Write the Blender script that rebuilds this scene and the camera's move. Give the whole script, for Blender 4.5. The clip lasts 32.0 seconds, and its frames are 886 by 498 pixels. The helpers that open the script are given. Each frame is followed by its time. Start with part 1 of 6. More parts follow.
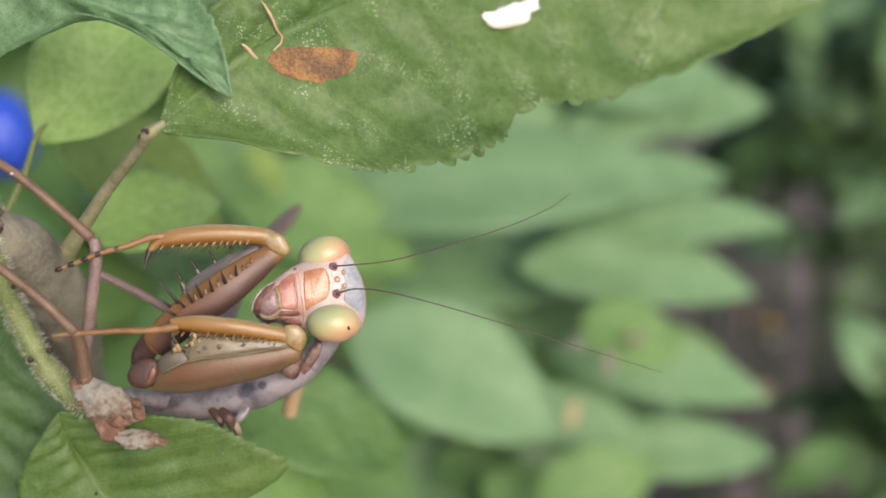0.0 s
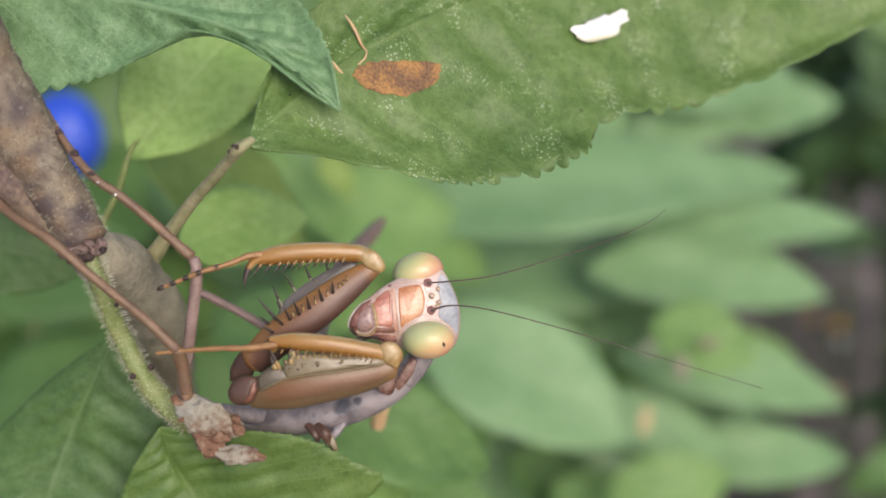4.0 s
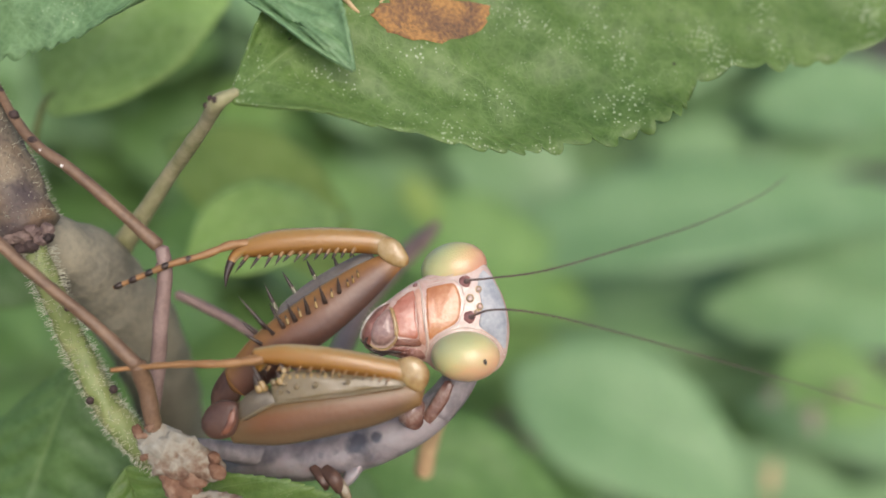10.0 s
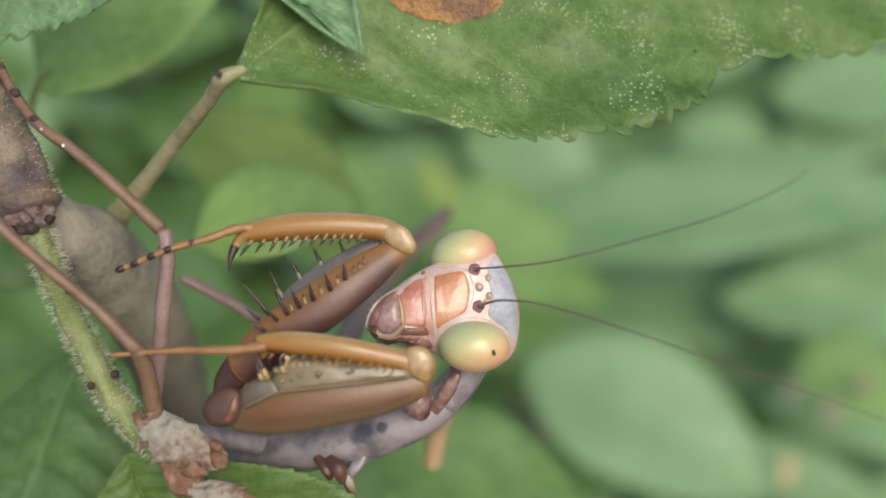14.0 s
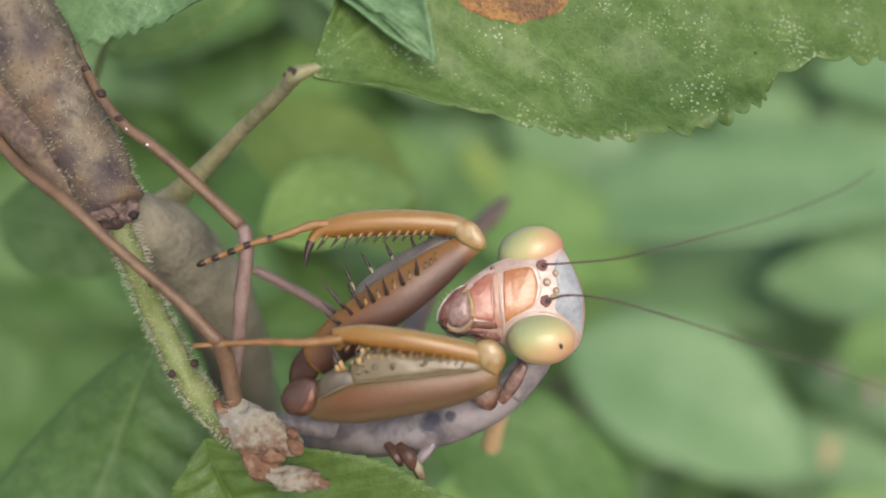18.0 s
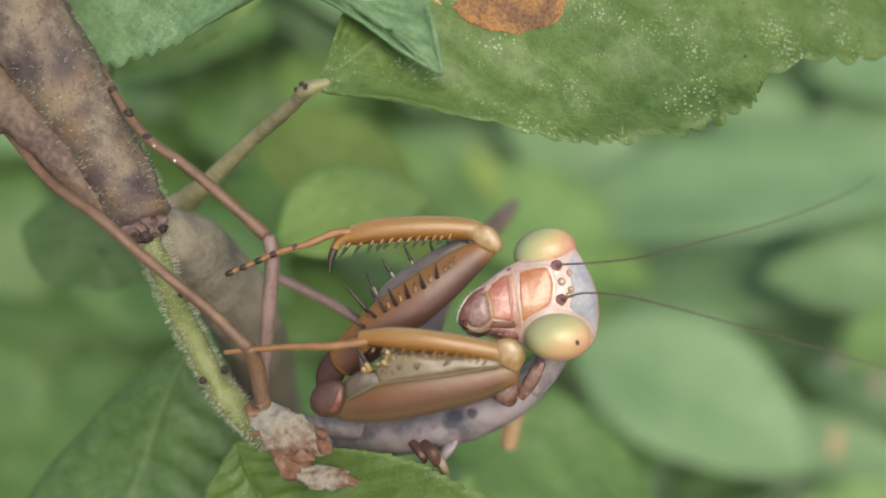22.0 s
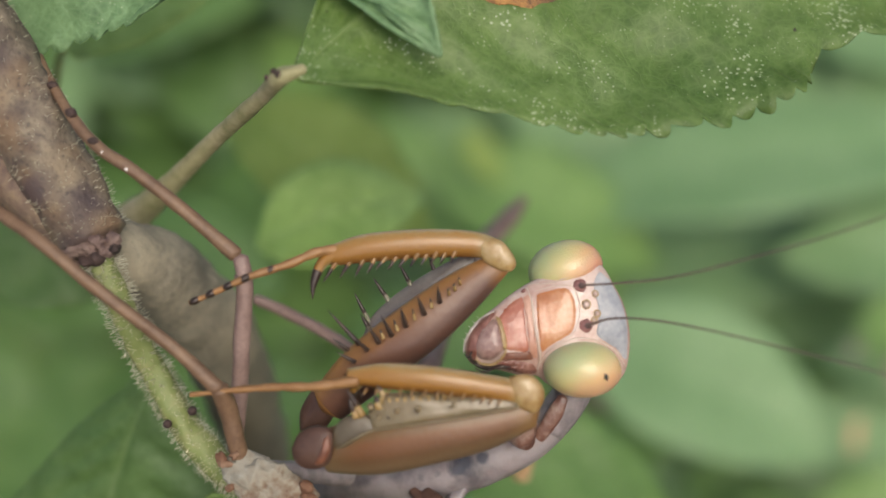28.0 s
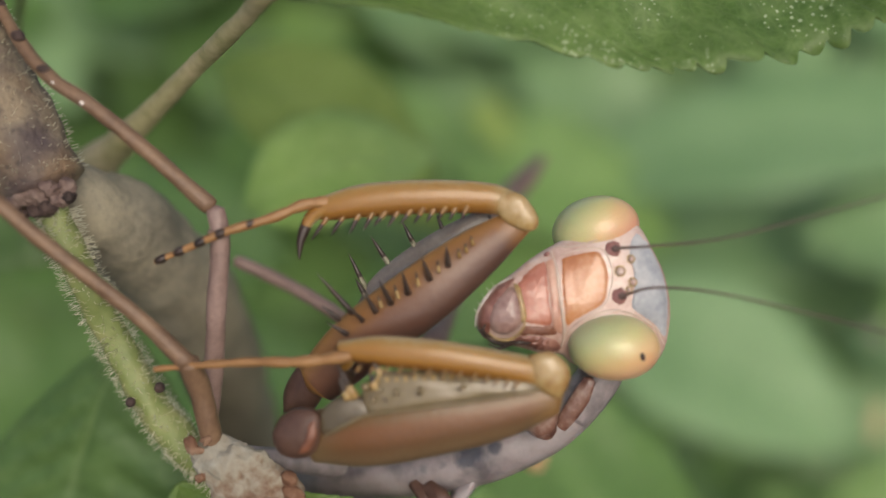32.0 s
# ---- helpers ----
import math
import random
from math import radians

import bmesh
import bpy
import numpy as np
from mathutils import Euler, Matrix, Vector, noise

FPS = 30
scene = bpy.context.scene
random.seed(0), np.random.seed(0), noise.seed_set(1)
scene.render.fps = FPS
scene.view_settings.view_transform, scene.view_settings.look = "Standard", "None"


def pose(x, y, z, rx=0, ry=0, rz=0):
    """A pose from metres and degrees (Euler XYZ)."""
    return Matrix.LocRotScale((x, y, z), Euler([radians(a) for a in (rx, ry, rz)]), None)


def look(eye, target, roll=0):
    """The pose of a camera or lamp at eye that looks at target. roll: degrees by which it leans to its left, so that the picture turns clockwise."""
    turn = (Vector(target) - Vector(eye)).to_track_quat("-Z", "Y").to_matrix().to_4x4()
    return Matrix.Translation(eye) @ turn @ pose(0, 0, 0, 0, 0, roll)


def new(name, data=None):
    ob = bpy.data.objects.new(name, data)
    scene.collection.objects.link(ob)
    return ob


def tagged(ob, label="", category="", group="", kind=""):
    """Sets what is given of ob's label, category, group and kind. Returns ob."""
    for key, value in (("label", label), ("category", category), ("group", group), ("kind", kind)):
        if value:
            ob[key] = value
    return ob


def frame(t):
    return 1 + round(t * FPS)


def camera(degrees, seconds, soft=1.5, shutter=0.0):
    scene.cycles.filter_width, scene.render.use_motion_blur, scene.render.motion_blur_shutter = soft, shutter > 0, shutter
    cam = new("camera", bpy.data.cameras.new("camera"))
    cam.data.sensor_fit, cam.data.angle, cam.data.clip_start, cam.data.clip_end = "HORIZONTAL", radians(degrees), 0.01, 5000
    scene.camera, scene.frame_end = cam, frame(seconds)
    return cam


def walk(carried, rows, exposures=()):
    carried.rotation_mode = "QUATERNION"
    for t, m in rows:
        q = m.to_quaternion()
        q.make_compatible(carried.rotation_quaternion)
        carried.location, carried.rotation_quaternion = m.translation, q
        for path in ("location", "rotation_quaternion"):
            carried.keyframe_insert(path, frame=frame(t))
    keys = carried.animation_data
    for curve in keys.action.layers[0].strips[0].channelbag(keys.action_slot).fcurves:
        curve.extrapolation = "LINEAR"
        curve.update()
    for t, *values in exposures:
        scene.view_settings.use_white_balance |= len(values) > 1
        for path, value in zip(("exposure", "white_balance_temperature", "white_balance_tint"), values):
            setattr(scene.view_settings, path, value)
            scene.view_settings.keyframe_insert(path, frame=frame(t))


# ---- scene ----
cam = camera(45, 32.0, soft=1.7)
cam.data.dof.use_dof = True
cam.data.dof.focus_distance = 0.068
cam.data.dof.aperture_fstop = 17.0
PATH = [
    (0, pose(-0.00102, -0.06717, 0.49959, 53.640, -5.098, -5.600)),
    (0.5, pose(-0.00175, -0.06773, 0.50081, 53.359, -4.987, -5.138)),
    (1, pose(-0.00231, -0.06727, 0.50081, 53.505, -4.978, -5.099)),
    (1.5, pose(-0.00263, -0.06788, 0.50040, 53.786, -4.699, -5.695)),
    (2, pose(-0.00298, -0.06752, 0.50067, 53.605, -4.708, -5.411)),
    (2.5, pose(-0.00315, -0.06698, 0.50105, 53.436, -4.724, -5.140)),
    (3, pose(-0.00356, -0.06659, 0.50121, 53.485, -3.991, -4.028)),
    (3.5, pose(-0.00366, -0.06641, 0.50105, 53.325, -3.429, -3.569)),
    (4, pose(-0.00395, -0.06624, 0.50048, 53.457, -3.018, -3.380)),
    (4.5, pose(-0.00390, -0.06583, 0.50008, 53.809, -2.258, -2.659)),
    (6.5, pose(-0.00515, -0.06622, 0.49817, 54.759, -2.025, -3.219)),
    (7, pose(-0.00468, -0.06506, 0.49717, 54.918, -2.002, -2.684)),
    (7.5, pose(-0.00403, -0.06432, 0.49686, 54.630, -1.873, -2.567)),
    (8, pose(-0.00300, -0.06245, 0.49420, 54.753, -1.270, -2.064)),
    (8.5, pose(-0.00153, -0.06007, 0.49222, 54.926, -0.770, -1.027)),
    (9, pose(0.00005, -0.05731, 0.49013, 54.965, 0.008, 0.010)),
    (9.5, pose(0.00099, -0.05549, 0.48755, 55.905, 0.743, 0.522)),
    (10, pose(0.00218, -0.05282, 0.48556, 56.327, 0.836, 1.696)),
    (10.5, pose(0.00309, -0.05171, 0.48485, 56.044, 0.953, 2.593)),
    (11, pose(0.00293, -0.05169, 0.48470, 55.770, 1.017, 2.459)),
    (11.5, pose(0.00292, -0.05156, 0.48460, 55.688, 1.140, 2.765)),
    (12, pose(0.00267, -0.05178, 0.48435, 55.745, 1.149, 2.479)),
    (12.5, pose(0.00275, -0.05178, 0.48448, 55.973, 1.106, 2.373)),
    (13, pose(0.00271, -0.05130, 0.48459, 55.884, 0.862, 2.838)),
    (13.5, pose(0.00271, -0.05149, 0.48459, 55.700, 0.871, 2.788)),
    (15.5, pose(0.00243, -0.05071, 0.48513, 54.918, 0.735, 4.356)),
    (16, pose(0.00177, -0.05113, 0.48517, 54.224, 1.252, 4.635)),
    (16.5, pose(0.00145, -0.05182, 0.48521, 53.824, 1.438, 4.701)),
    (17, pose(0.00129, -0.05177, 0.48584, 53.793, 1.678, 4.668)),
    (17.5, pose(0.00097, -0.05189, 0.48591, 54.263, 1.479, 4.567)),
    (18, pose(0.00061, -0.05239, 0.48693, 54.209, 1.565, 4.515)),
    (18.5, pose(0.00071, -0.05281, 0.48710, 53.851, 1.929, 4.105)),
    (19, pose(0.00014, -0.05342, 0.48645, 53.436, 2.706, 3.577)),
    (19.5, pose(0.00059, -0.05272, 0.48662, 53.784, 2.815, 4.262)),
    (20, pose(0.00040, -0.05261, 0.48660, 54.214, 2.623, 4.292)),
    (20.5, pose(0.00018, -0.05296, 0.48707, 54.116, 2.611, 4.385)),
    (21, pose(-0.00007, -0.05366, 0.48815, 53.915, 2.672, 3.901)),
    (21.5, pose(-0.00008, -0.05441, 0.48882, 54.092, 2.912, 3.875)),
    (22, pose(-0.00037, -0.05462, 0.48844, 54.438, 2.866, 3.494)),
    (22.5, pose(-0.00076, -0.05482, 0.48776, 54.929, 3.098, 3.129)),
    (23, pose(-0.00086, -0.05482, 0.48758, 55.635, 3.324, 2.909)),
    (23.5, pose(-0.00133, -0.05531, 0.48749, 56.045, 2.725, 2.118)),
    (24, pose(-0.00127, -0.05525, 0.48730, 56.399, 2.861, 2.122)),
    (24.5, pose(-0.00173, -0.05446, 0.48685, 56.037, 3.044, 1.674)),
    (25, pose(-0.00208, -0.05357, 0.48572, 56.212, 3.328, 1.470)),
    (25.5, pose(-0.00163, -0.05148, 0.48589, 55.290, 3.570, 2.139)),
    (27.5, pose(-0.00190, -0.04588, 0.48585, 52.332, 3.566, 2.113)),
    (28, pose(-0.00149, -0.04516, 0.48451, 53.063, 3.448, 2.787)),
    (28.5, pose(-0.00184, -0.04414, 0.48422, 52.009, 3.520, 2.404)),
    (29, pose(-0.00201, -0.04345, 0.48341, 51.968, 3.452, 2.533)),
    (29.5, pose(-0.00213, -0.04265, 0.48283, 52.001, 3.281, 2.543)),
    (30, pose(-0.00190, -0.04195, 0.48181, 52.675, 3.156, 3.134)),
    (30.5, pose(-0.00202, -0.04122, 0.48091, 52.998, 3.213, 3.416)),
    (31, pose(-0.00173, -0.04062, 0.47986, 53.323, 3.005, 4.044)),
    (31.5, pose(-0.00233, -0.03999, 0.47955, 52.388, 3.023, 3.497)),
    (32, pose(-0.00225, -0.03919, 0.47872, 51.909, 2.936, 3.643)),
]
walk(cam, PATH, [(0, -0.22, 6280, 14), (4, -0.23, 6250, 14), (9, -0.27, 6180, 13), (13, -0.31, 6150, 11), (19, -0.32, 6300, 11), (25, -0.33, 6400, 11), (28, -0.45, 6450, 11), (32, -0.57, 6550, 11)])

# world: open shade under a bright sky
world = bpy.data.worlds.new("sky")
scene.world = world
world.use_nodes = True
wn = world.node_tree
sky = wn.nodes.new("ShaderNodeTexSky")
sky.sky_type = "NISHITA"
sky.sun_disc = False
sky.sun_elevation = radians(45)
sky.sun_rotation = radians(156)
sky.air_density = 1.0
sky.dust_density = 4.0
sky.ozone_density = 0.4
wn.links.new(sky.outputs[0], wn.nodes["Background"].inputs[0])
wn.nodes["Background"].inputs[1].default_value = 0.225
sun_data = bpy.data.lights.new("sun", "SUN")
sun_data.energy = 1.75
sun_data.angle = radians(38)
sun_data.color = (1.0, 0.93, 0.8)
sun = new("sun", sun_data)
sun.matrix_world = look((0.45, -1.0, 1.55), (0, 0, 0.45))
scene.view_settings.exposure = 0.0

# the space of the twig: millimetres, x across, y away, z up along the picture of the head
BASE = pose(0, 0, 0.4500, -35, 0, 0)
rng = random.Random(7)


# ---- materials ----
def nodes_of(name):
    m = bpy.data.materials.new(name)
    m.use_nodes = True
    return m, m.node_tree, m.node_tree.nodes["Principled BSDF"]


def add(nt, kind, **values):
    n = nt.nodes.new(kind)
    for key, value in values.items():
        n.inputs[key].default_value = value
    return n


def ramp(nt, fac, stops):
    r = nt.nodes.new("ShaderNodeValToRGB")
    r.color_ramp.elements[0].position, r.color_ramp.elements[0].color = stops[0][0], (*stops[0][1], 1)
    r.color_ramp.elements[1].position, r.color_ramp.elements[1].color = stops[-1][0], (*stops[-1][1], 1)
    for p, c in stops[1:-1]:
        e = r.color_ramp.elements.new(p)
        e.color = (*c, 1)
    nt.links.new(fac, r.inputs[0])
    return r.outputs[0]


def math_node(nt, op, a, b=0.0, clamp=False):
    n = nt.nodes.new("ShaderNodeMath")
    n.operation, n.use_clamp = op, clamp
    for k, v in enumerate((a, b)):
        if isinstance(v, (int, float)):
            n.inputs[k].default_value = v
        else:
            nt.links.new(v, n.inputs[k])
    return n.outputs[0]


def mix(nt, fac, a, b):
    n = nt.nodes.new("ShaderNodeMix")
    n.data_type = "RGBA"
    for k, v in ((0, fac), (6, a), (7, b)):
        if isinstance(v, (int, float)):
            n.inputs[k].default_value = v
        elif isinstance(v, tuple):
            n.inputs[k].default_value = (*v, 1)
        else:
            nt.links.new(v, n.inputs[k])
    return n.outputs[2]


def bumped(nt, bsdf, height, strength, distance):
    b = nt.nodes.new("ShaderNodeBump")
    b.inputs["Strength"].default_value, b.inputs["Distance"].default_value = strength, distance
    nt.links.new(height, b.inputs["Height"])
    nt.links.new(b.outputs[0], bsdf.inputs["Normal"])


def mottled(name, stops, fine=0.5, broad=4.0, rough=0.5, bump=0.3, stretch=(1, 1, 1), sss=0.0, coat=0.0, grit=0.35):
    """A two-scale mottled skin: stops run from dark to light; sizes in millimetres."""
    m, nt, bsdf = nodes_of(name)
    tc = nt.nodes.new("ShaderNodeTexCoord")
    mp = nt.nodes.new("ShaderNodeMapping")
    mp.inputs["Scale"].default_value = stretch
    nt.links.new(tc.outputs["Object"], mp.inputs[0])
    a = add(nt, "ShaderNodeTexNoise", Scale=1000 / broad, Detail=4.0)
    b = add(nt, "ShaderNodeTexNoise", Scale=1000 / fine, Detail=3.0)
    for n in (a, b):
        nt.links.new(mp.outputs[0], n.inputs["Vector"])
    both = math_node(nt, "ADD", math_node(nt, "MULTIPLY", a.outputs[0], 1 - grit), math_node(nt, "MULTIPLY", b.outputs[0], grit))
    nt.links.new(ramp(nt, both, stops), bsdf.inputs["Base Color"])
    bsdf.inputs["Roughness"].default_value = rough
    bsdf.inputs["Coat Weight"].default_value = coat
    bsdf.inputs["Coat Roughness"].default_value = 0.21
    if sss:
        bsdf.inputs["Subsurface Weight"].default_value = sss * 0.45
        bsdf.inputs["Subsurface Radius"].default_value = (1.0, 0.6, 0.4)
        bsdf.inputs["Subsurface Scale"].default_value = 0.0006
    bumped(nt, bsdf, b.outputs[0], bump, 0.0002)
    return m


def graded(name, stops, rough=0.3, wobble=0.25, coat=0.4, ends=()):
    """A limb whose colour runs across it, from its lower to its upper edge, with grain."""
    m, nt, bsdf = nodes_of(name)
    tc = nt.nodes.new("ShaderNodeTexCoord")
    sep = nt.nodes.new("ShaderNodeSeparateXYZ")
    nt.links.new(tc.outputs["UV"], sep.inputs[0])
    a = add(nt, "ShaderNodeTexNoise", Scale=350.0, Detail=4.0)
    b = add(nt, "ShaderNodeTexNoise", Scale=2600.0, Detail=3.0)
    for n in (a, b):
        nt.links.new(tc.outputs["Object"], n.inputs["Vector"])
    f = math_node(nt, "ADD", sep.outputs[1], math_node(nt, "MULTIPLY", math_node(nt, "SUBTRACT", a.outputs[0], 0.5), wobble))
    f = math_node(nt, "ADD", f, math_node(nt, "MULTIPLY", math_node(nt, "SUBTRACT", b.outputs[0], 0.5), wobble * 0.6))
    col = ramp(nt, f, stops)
    for start, stop, tint in ends:
        k = math_node(nt, "ADD", sep.outputs[0], math_node(nt, "MULTIPLY", math_node(nt, "SUBTRACT", a.outputs[0], 0.5), 0.12))
        k = math_node(nt, "DIVIDE", math_node(nt, "SUBTRACT", k, start), stop - start, True)
        col = mix(nt, k, col, tint)
    nt.links.new(col, bsdf.inputs["Base Color"])
    bsdf.inputs["Roughness"].default_value = rough
    bsdf.inputs["Subsurface Weight"].default_value = 0.15
    bsdf.inputs["Subsurface Radius"].default_value = (1.0, 0.6, 0.4)
    bsdf.inputs["Subsurface Scale"].default_value = 0.0006
    bsdf.inputs["Coat Weight"].default_value = coat
    bsdf.inputs["Coat Roughness"].default_value = 0.22
    bsdf.inputs["Specular IOR Level"].default_value = 0.35
    bumped(nt, bsdf, b.outputs[0], 0.15, 0.0002)
    return m


def leaf_material(name, dark, light, vein, speck=0.0, veins=9.0, rough=0.5, glow=0.25, slope=0.32, mesh=0.22, rib=0.4):
    """Leaf skin in the leaf's own length and width: ribs, a mesh of fine veins, mottling, pale specks, light coming through."""
    m, nt, bsdf = nodes_of(name)
    tc = nt.nodes.new("ShaderNodeTexCoord")
    sep = nt.nodes.new("ShaderNodeSeparateXYZ")
    nt.links.new(tc.outputs["UV"], sep.inputs[0])

    def textured(kind, **values):
        n = add(nt, kind, **values)
        nt.links.new(tc.outputs["Object"], n.inputs["Vector"])
        return n

    u, v = sep.outputs[0], math_node(nt, "ABSOLUTE", sep.outputs[1])
    w = math_node(nt, "MULTIPLY", math_node(nt, "SUBTRACT", textured("ShaderNodeTexNoise", Scale=220.0, Detail=3.0).outputs[0], 0.5), 0.06)
    line = math_node(nt, "ADD", math_node(nt, "SUBTRACT", u, math_node(nt, "MULTIPLY", v, slope)), w)
    saw = math_node(nt, "ABSOLUTE", math_node(nt, "SUBTRACT", math_node(nt, "FRACT", math_node(nt, "MULTIPLY", line, veins)), 0.5))
    side = math_node(nt, "SUBTRACT", 1.0, math_node(nt, "MULTIPLY", saw, 16.0), True)
    mid = math_node(nt, "SUBTRACT", 1.0, math_node(nt, "MULTIPLY", v, 24.0), True)
    vm = math_node(nt, "MAXIMUM", math_node(nt, "MULTIPLY", side, rib), mid)
    # the mesh: cells of about 1 mm, and smaller ones inside them, bent by noise
    bend = textured("ShaderNodeTexNoise", Scale=700.0, Detail=2.0)
    shift = nt.nodes.new("ShaderNodeVectorMath")
    shift.operation = "MULTIPLY_ADD"
    shift.inputs[1].default_value = (0.0007, 0.0007, 0.0007)
    nt.links.new(bend.outputs["Color"], shift.inputs[0])
    nt.links.new(tc.outputs["Object"], shift.inputs[2])
    nets = []
    for size, width in ((950.0, 7.0), (2300.0, 5.0)):
        net = add(nt, "ShaderNodeTexVoronoi", Scale=size)
        net.feature = "DISTANCE_TO_EDGE"
        nt.links.new(shift.outputs[0], net.inputs["Vector"])
        nets.append(math_node(nt, "SUBTRACT", 1.0, math_node(nt, "MULTIPLY", net.outputs["Distance"], width), True))
    cell = math_node(nt, "MAXIMUM", nets[0], math_node(nt, "MULTIPLY", nets[1], 0.7))
    broad = textured("ShaderNodeTexNoise", Scale=110.0, Detail=6.0, Roughness=0.65)
    col = ramp(nt, broad.outputs[0], [(0.32, dark), (0.68, light)])
    grain = textured("ShaderNodeTexNoise", Scale=1100.0, Detail=4.0, Roughness=0.7)
    col = mix(nt, math_node(nt, "MULTIPLY", math_node(nt, "SUBTRACT", 0.54, grain.outputs[0], True), 2.2, True), col, tuple(c * 0.5 for c in dark))
    col = mix(nt, math_node(nt, "MULTIPLY", math_node(nt, "SUBTRACT", grain.outputs[0], 0.52, True), 1.8, True), col, vein)
    col = mix(nt, math_node(nt, "MULTIPLY", cell, mesh), col, vein)
    col = mix(nt, math_node(nt, "MULTIPLY", vm, 0.55), col, vein)
    if speck:
        patch_ = textured("ShaderNodeTexNoise", Scale=300.0, Detail=3.0)
        for size, share in ((3300.0, 1.0), (1700.0, 0.55)):
            sp = textured("ShaderNodeTexVoronoi", Scale=size)
            dots = math_node(nt, "LESS_THAN", sp.outputs["Distance"], math_node(nt, "MULTIPLY", math_node(nt, "SUBTRACT", patch_.outputs[0], 0.38), speck * share))
            col = mix(nt, math_node(nt, "MULTIPLY", dots, 0.6), col, (0.5, 0.58, 0.36))
        black = textured("ShaderNodeTexVoronoi", Scale=330.0)
        col = mix(nt, math_node(nt, "LESS_THAN", black.outputs["Distance"], 0.05), col, (0.03, 0.025, 0.015))
    nt.links.new(col, bsdf.inputs["Base Color"])
    bsdf.inputs["Roughness"].default_value = rough
    h = math_node(nt, "ADD", math_node(nt, "ADD", math_node(nt, "MULTIPLY", grain.outputs[0], 0.8), math_node(nt, "MULTIPLY", vm, -0.6)), math_node(nt, "MULTIPLY", cell, -0.22))
    bumped(nt, bsdf, h, 0.4, 0.0002)
    tr = nt.nodes.new("ShaderNodeBsdfTranslucent")
    nt.links.new(mix(nt, 0.5, col, (0.25, 0.42, 0.04)), tr.inputs[0])
    ms = nt.nodes.new("ShaderNodeMixShader")
    ms.inputs[0].default_value = glow
    nt.links.new(bsdf.outputs[0], ms.inputs[1])
    nt.links.new(tr.outputs[0], ms.inputs[2])
    nt.links.new(ms.outputs[0], nt.nodes["Material Output"].inputs[0])
    return m


LEAF_TOP = leaf_material("speckled leaf", (0.0643, 0.134, 0.0207), (0.137, 0.227, 0.0481), (0.206, 0.291, 0.0968), speck=1.05, veins=9, glow=0.2, slope=0.13, mesh=0.27)
LEAF_BLUE = leaf_material("bluish leaf", (0.0931, 0.198, 0.0731), (0.186, 0.319, 0.146), (0.292, 0.452, 0.227), speck=0.6, veins=10, glow=0.2, slope=0.2, mesh=0.3)
LEAF_SOFT = leaf_material("soft green leaf", (0.132, 0.264, 0.055), (0.242, 0.407, 0.11), (0.308, 0.462, 0.176), veins=8, glow=0.3)
LEAF_PALE = leaf_material("dull green leaf", (0.154, 0.292, 0.109), (0.261, 0.417, 0.192), (0.307, 0.477, 0.23), veins=7, rough=0.45)
LEAF_YELLOW = leaf_material("yellowish leaf", (0.22, 0.341, 0.055), (0.352, 0.484, 0.11), (0.396, 0.506, 0.165), veins=7, glow=0.35)
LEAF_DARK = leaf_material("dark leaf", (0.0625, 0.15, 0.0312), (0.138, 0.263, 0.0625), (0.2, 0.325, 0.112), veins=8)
LEAF_THIN = leaf_material("thin pale green leaf", (0.227, 0.4, 0.0773), (0.373, 0.573, 0.155), (0.479, 0.639, 0.258), veins=8, glow=0.15)
LEAF_WEED = leaf_material("dark weed leaf", (0.0352, 0.0792, 0.0199), (0.077, 0.137, 0.0378), (0.11, 0.18, 0.0662), veins=8)
LEAF_FOOT = leaf_material("bright green leaf", (0.072, 0.148, 0.0256), (0.14, 0.228, 0.048), (0.176, 0.248, 0.076), veins=8, speck=0.5, slope=0.2, mesh=0.3)
LEAF_UNDER = leaf_material("mid-green leaf with a pale rib", (0.0497, 0.116, 0.0265), (0.105, 0.199, 0.0497), (0.189, 0.276, 0.111), veins=8, speck=0.4, slope=0.2, mesh=0.2, rib=0.15)


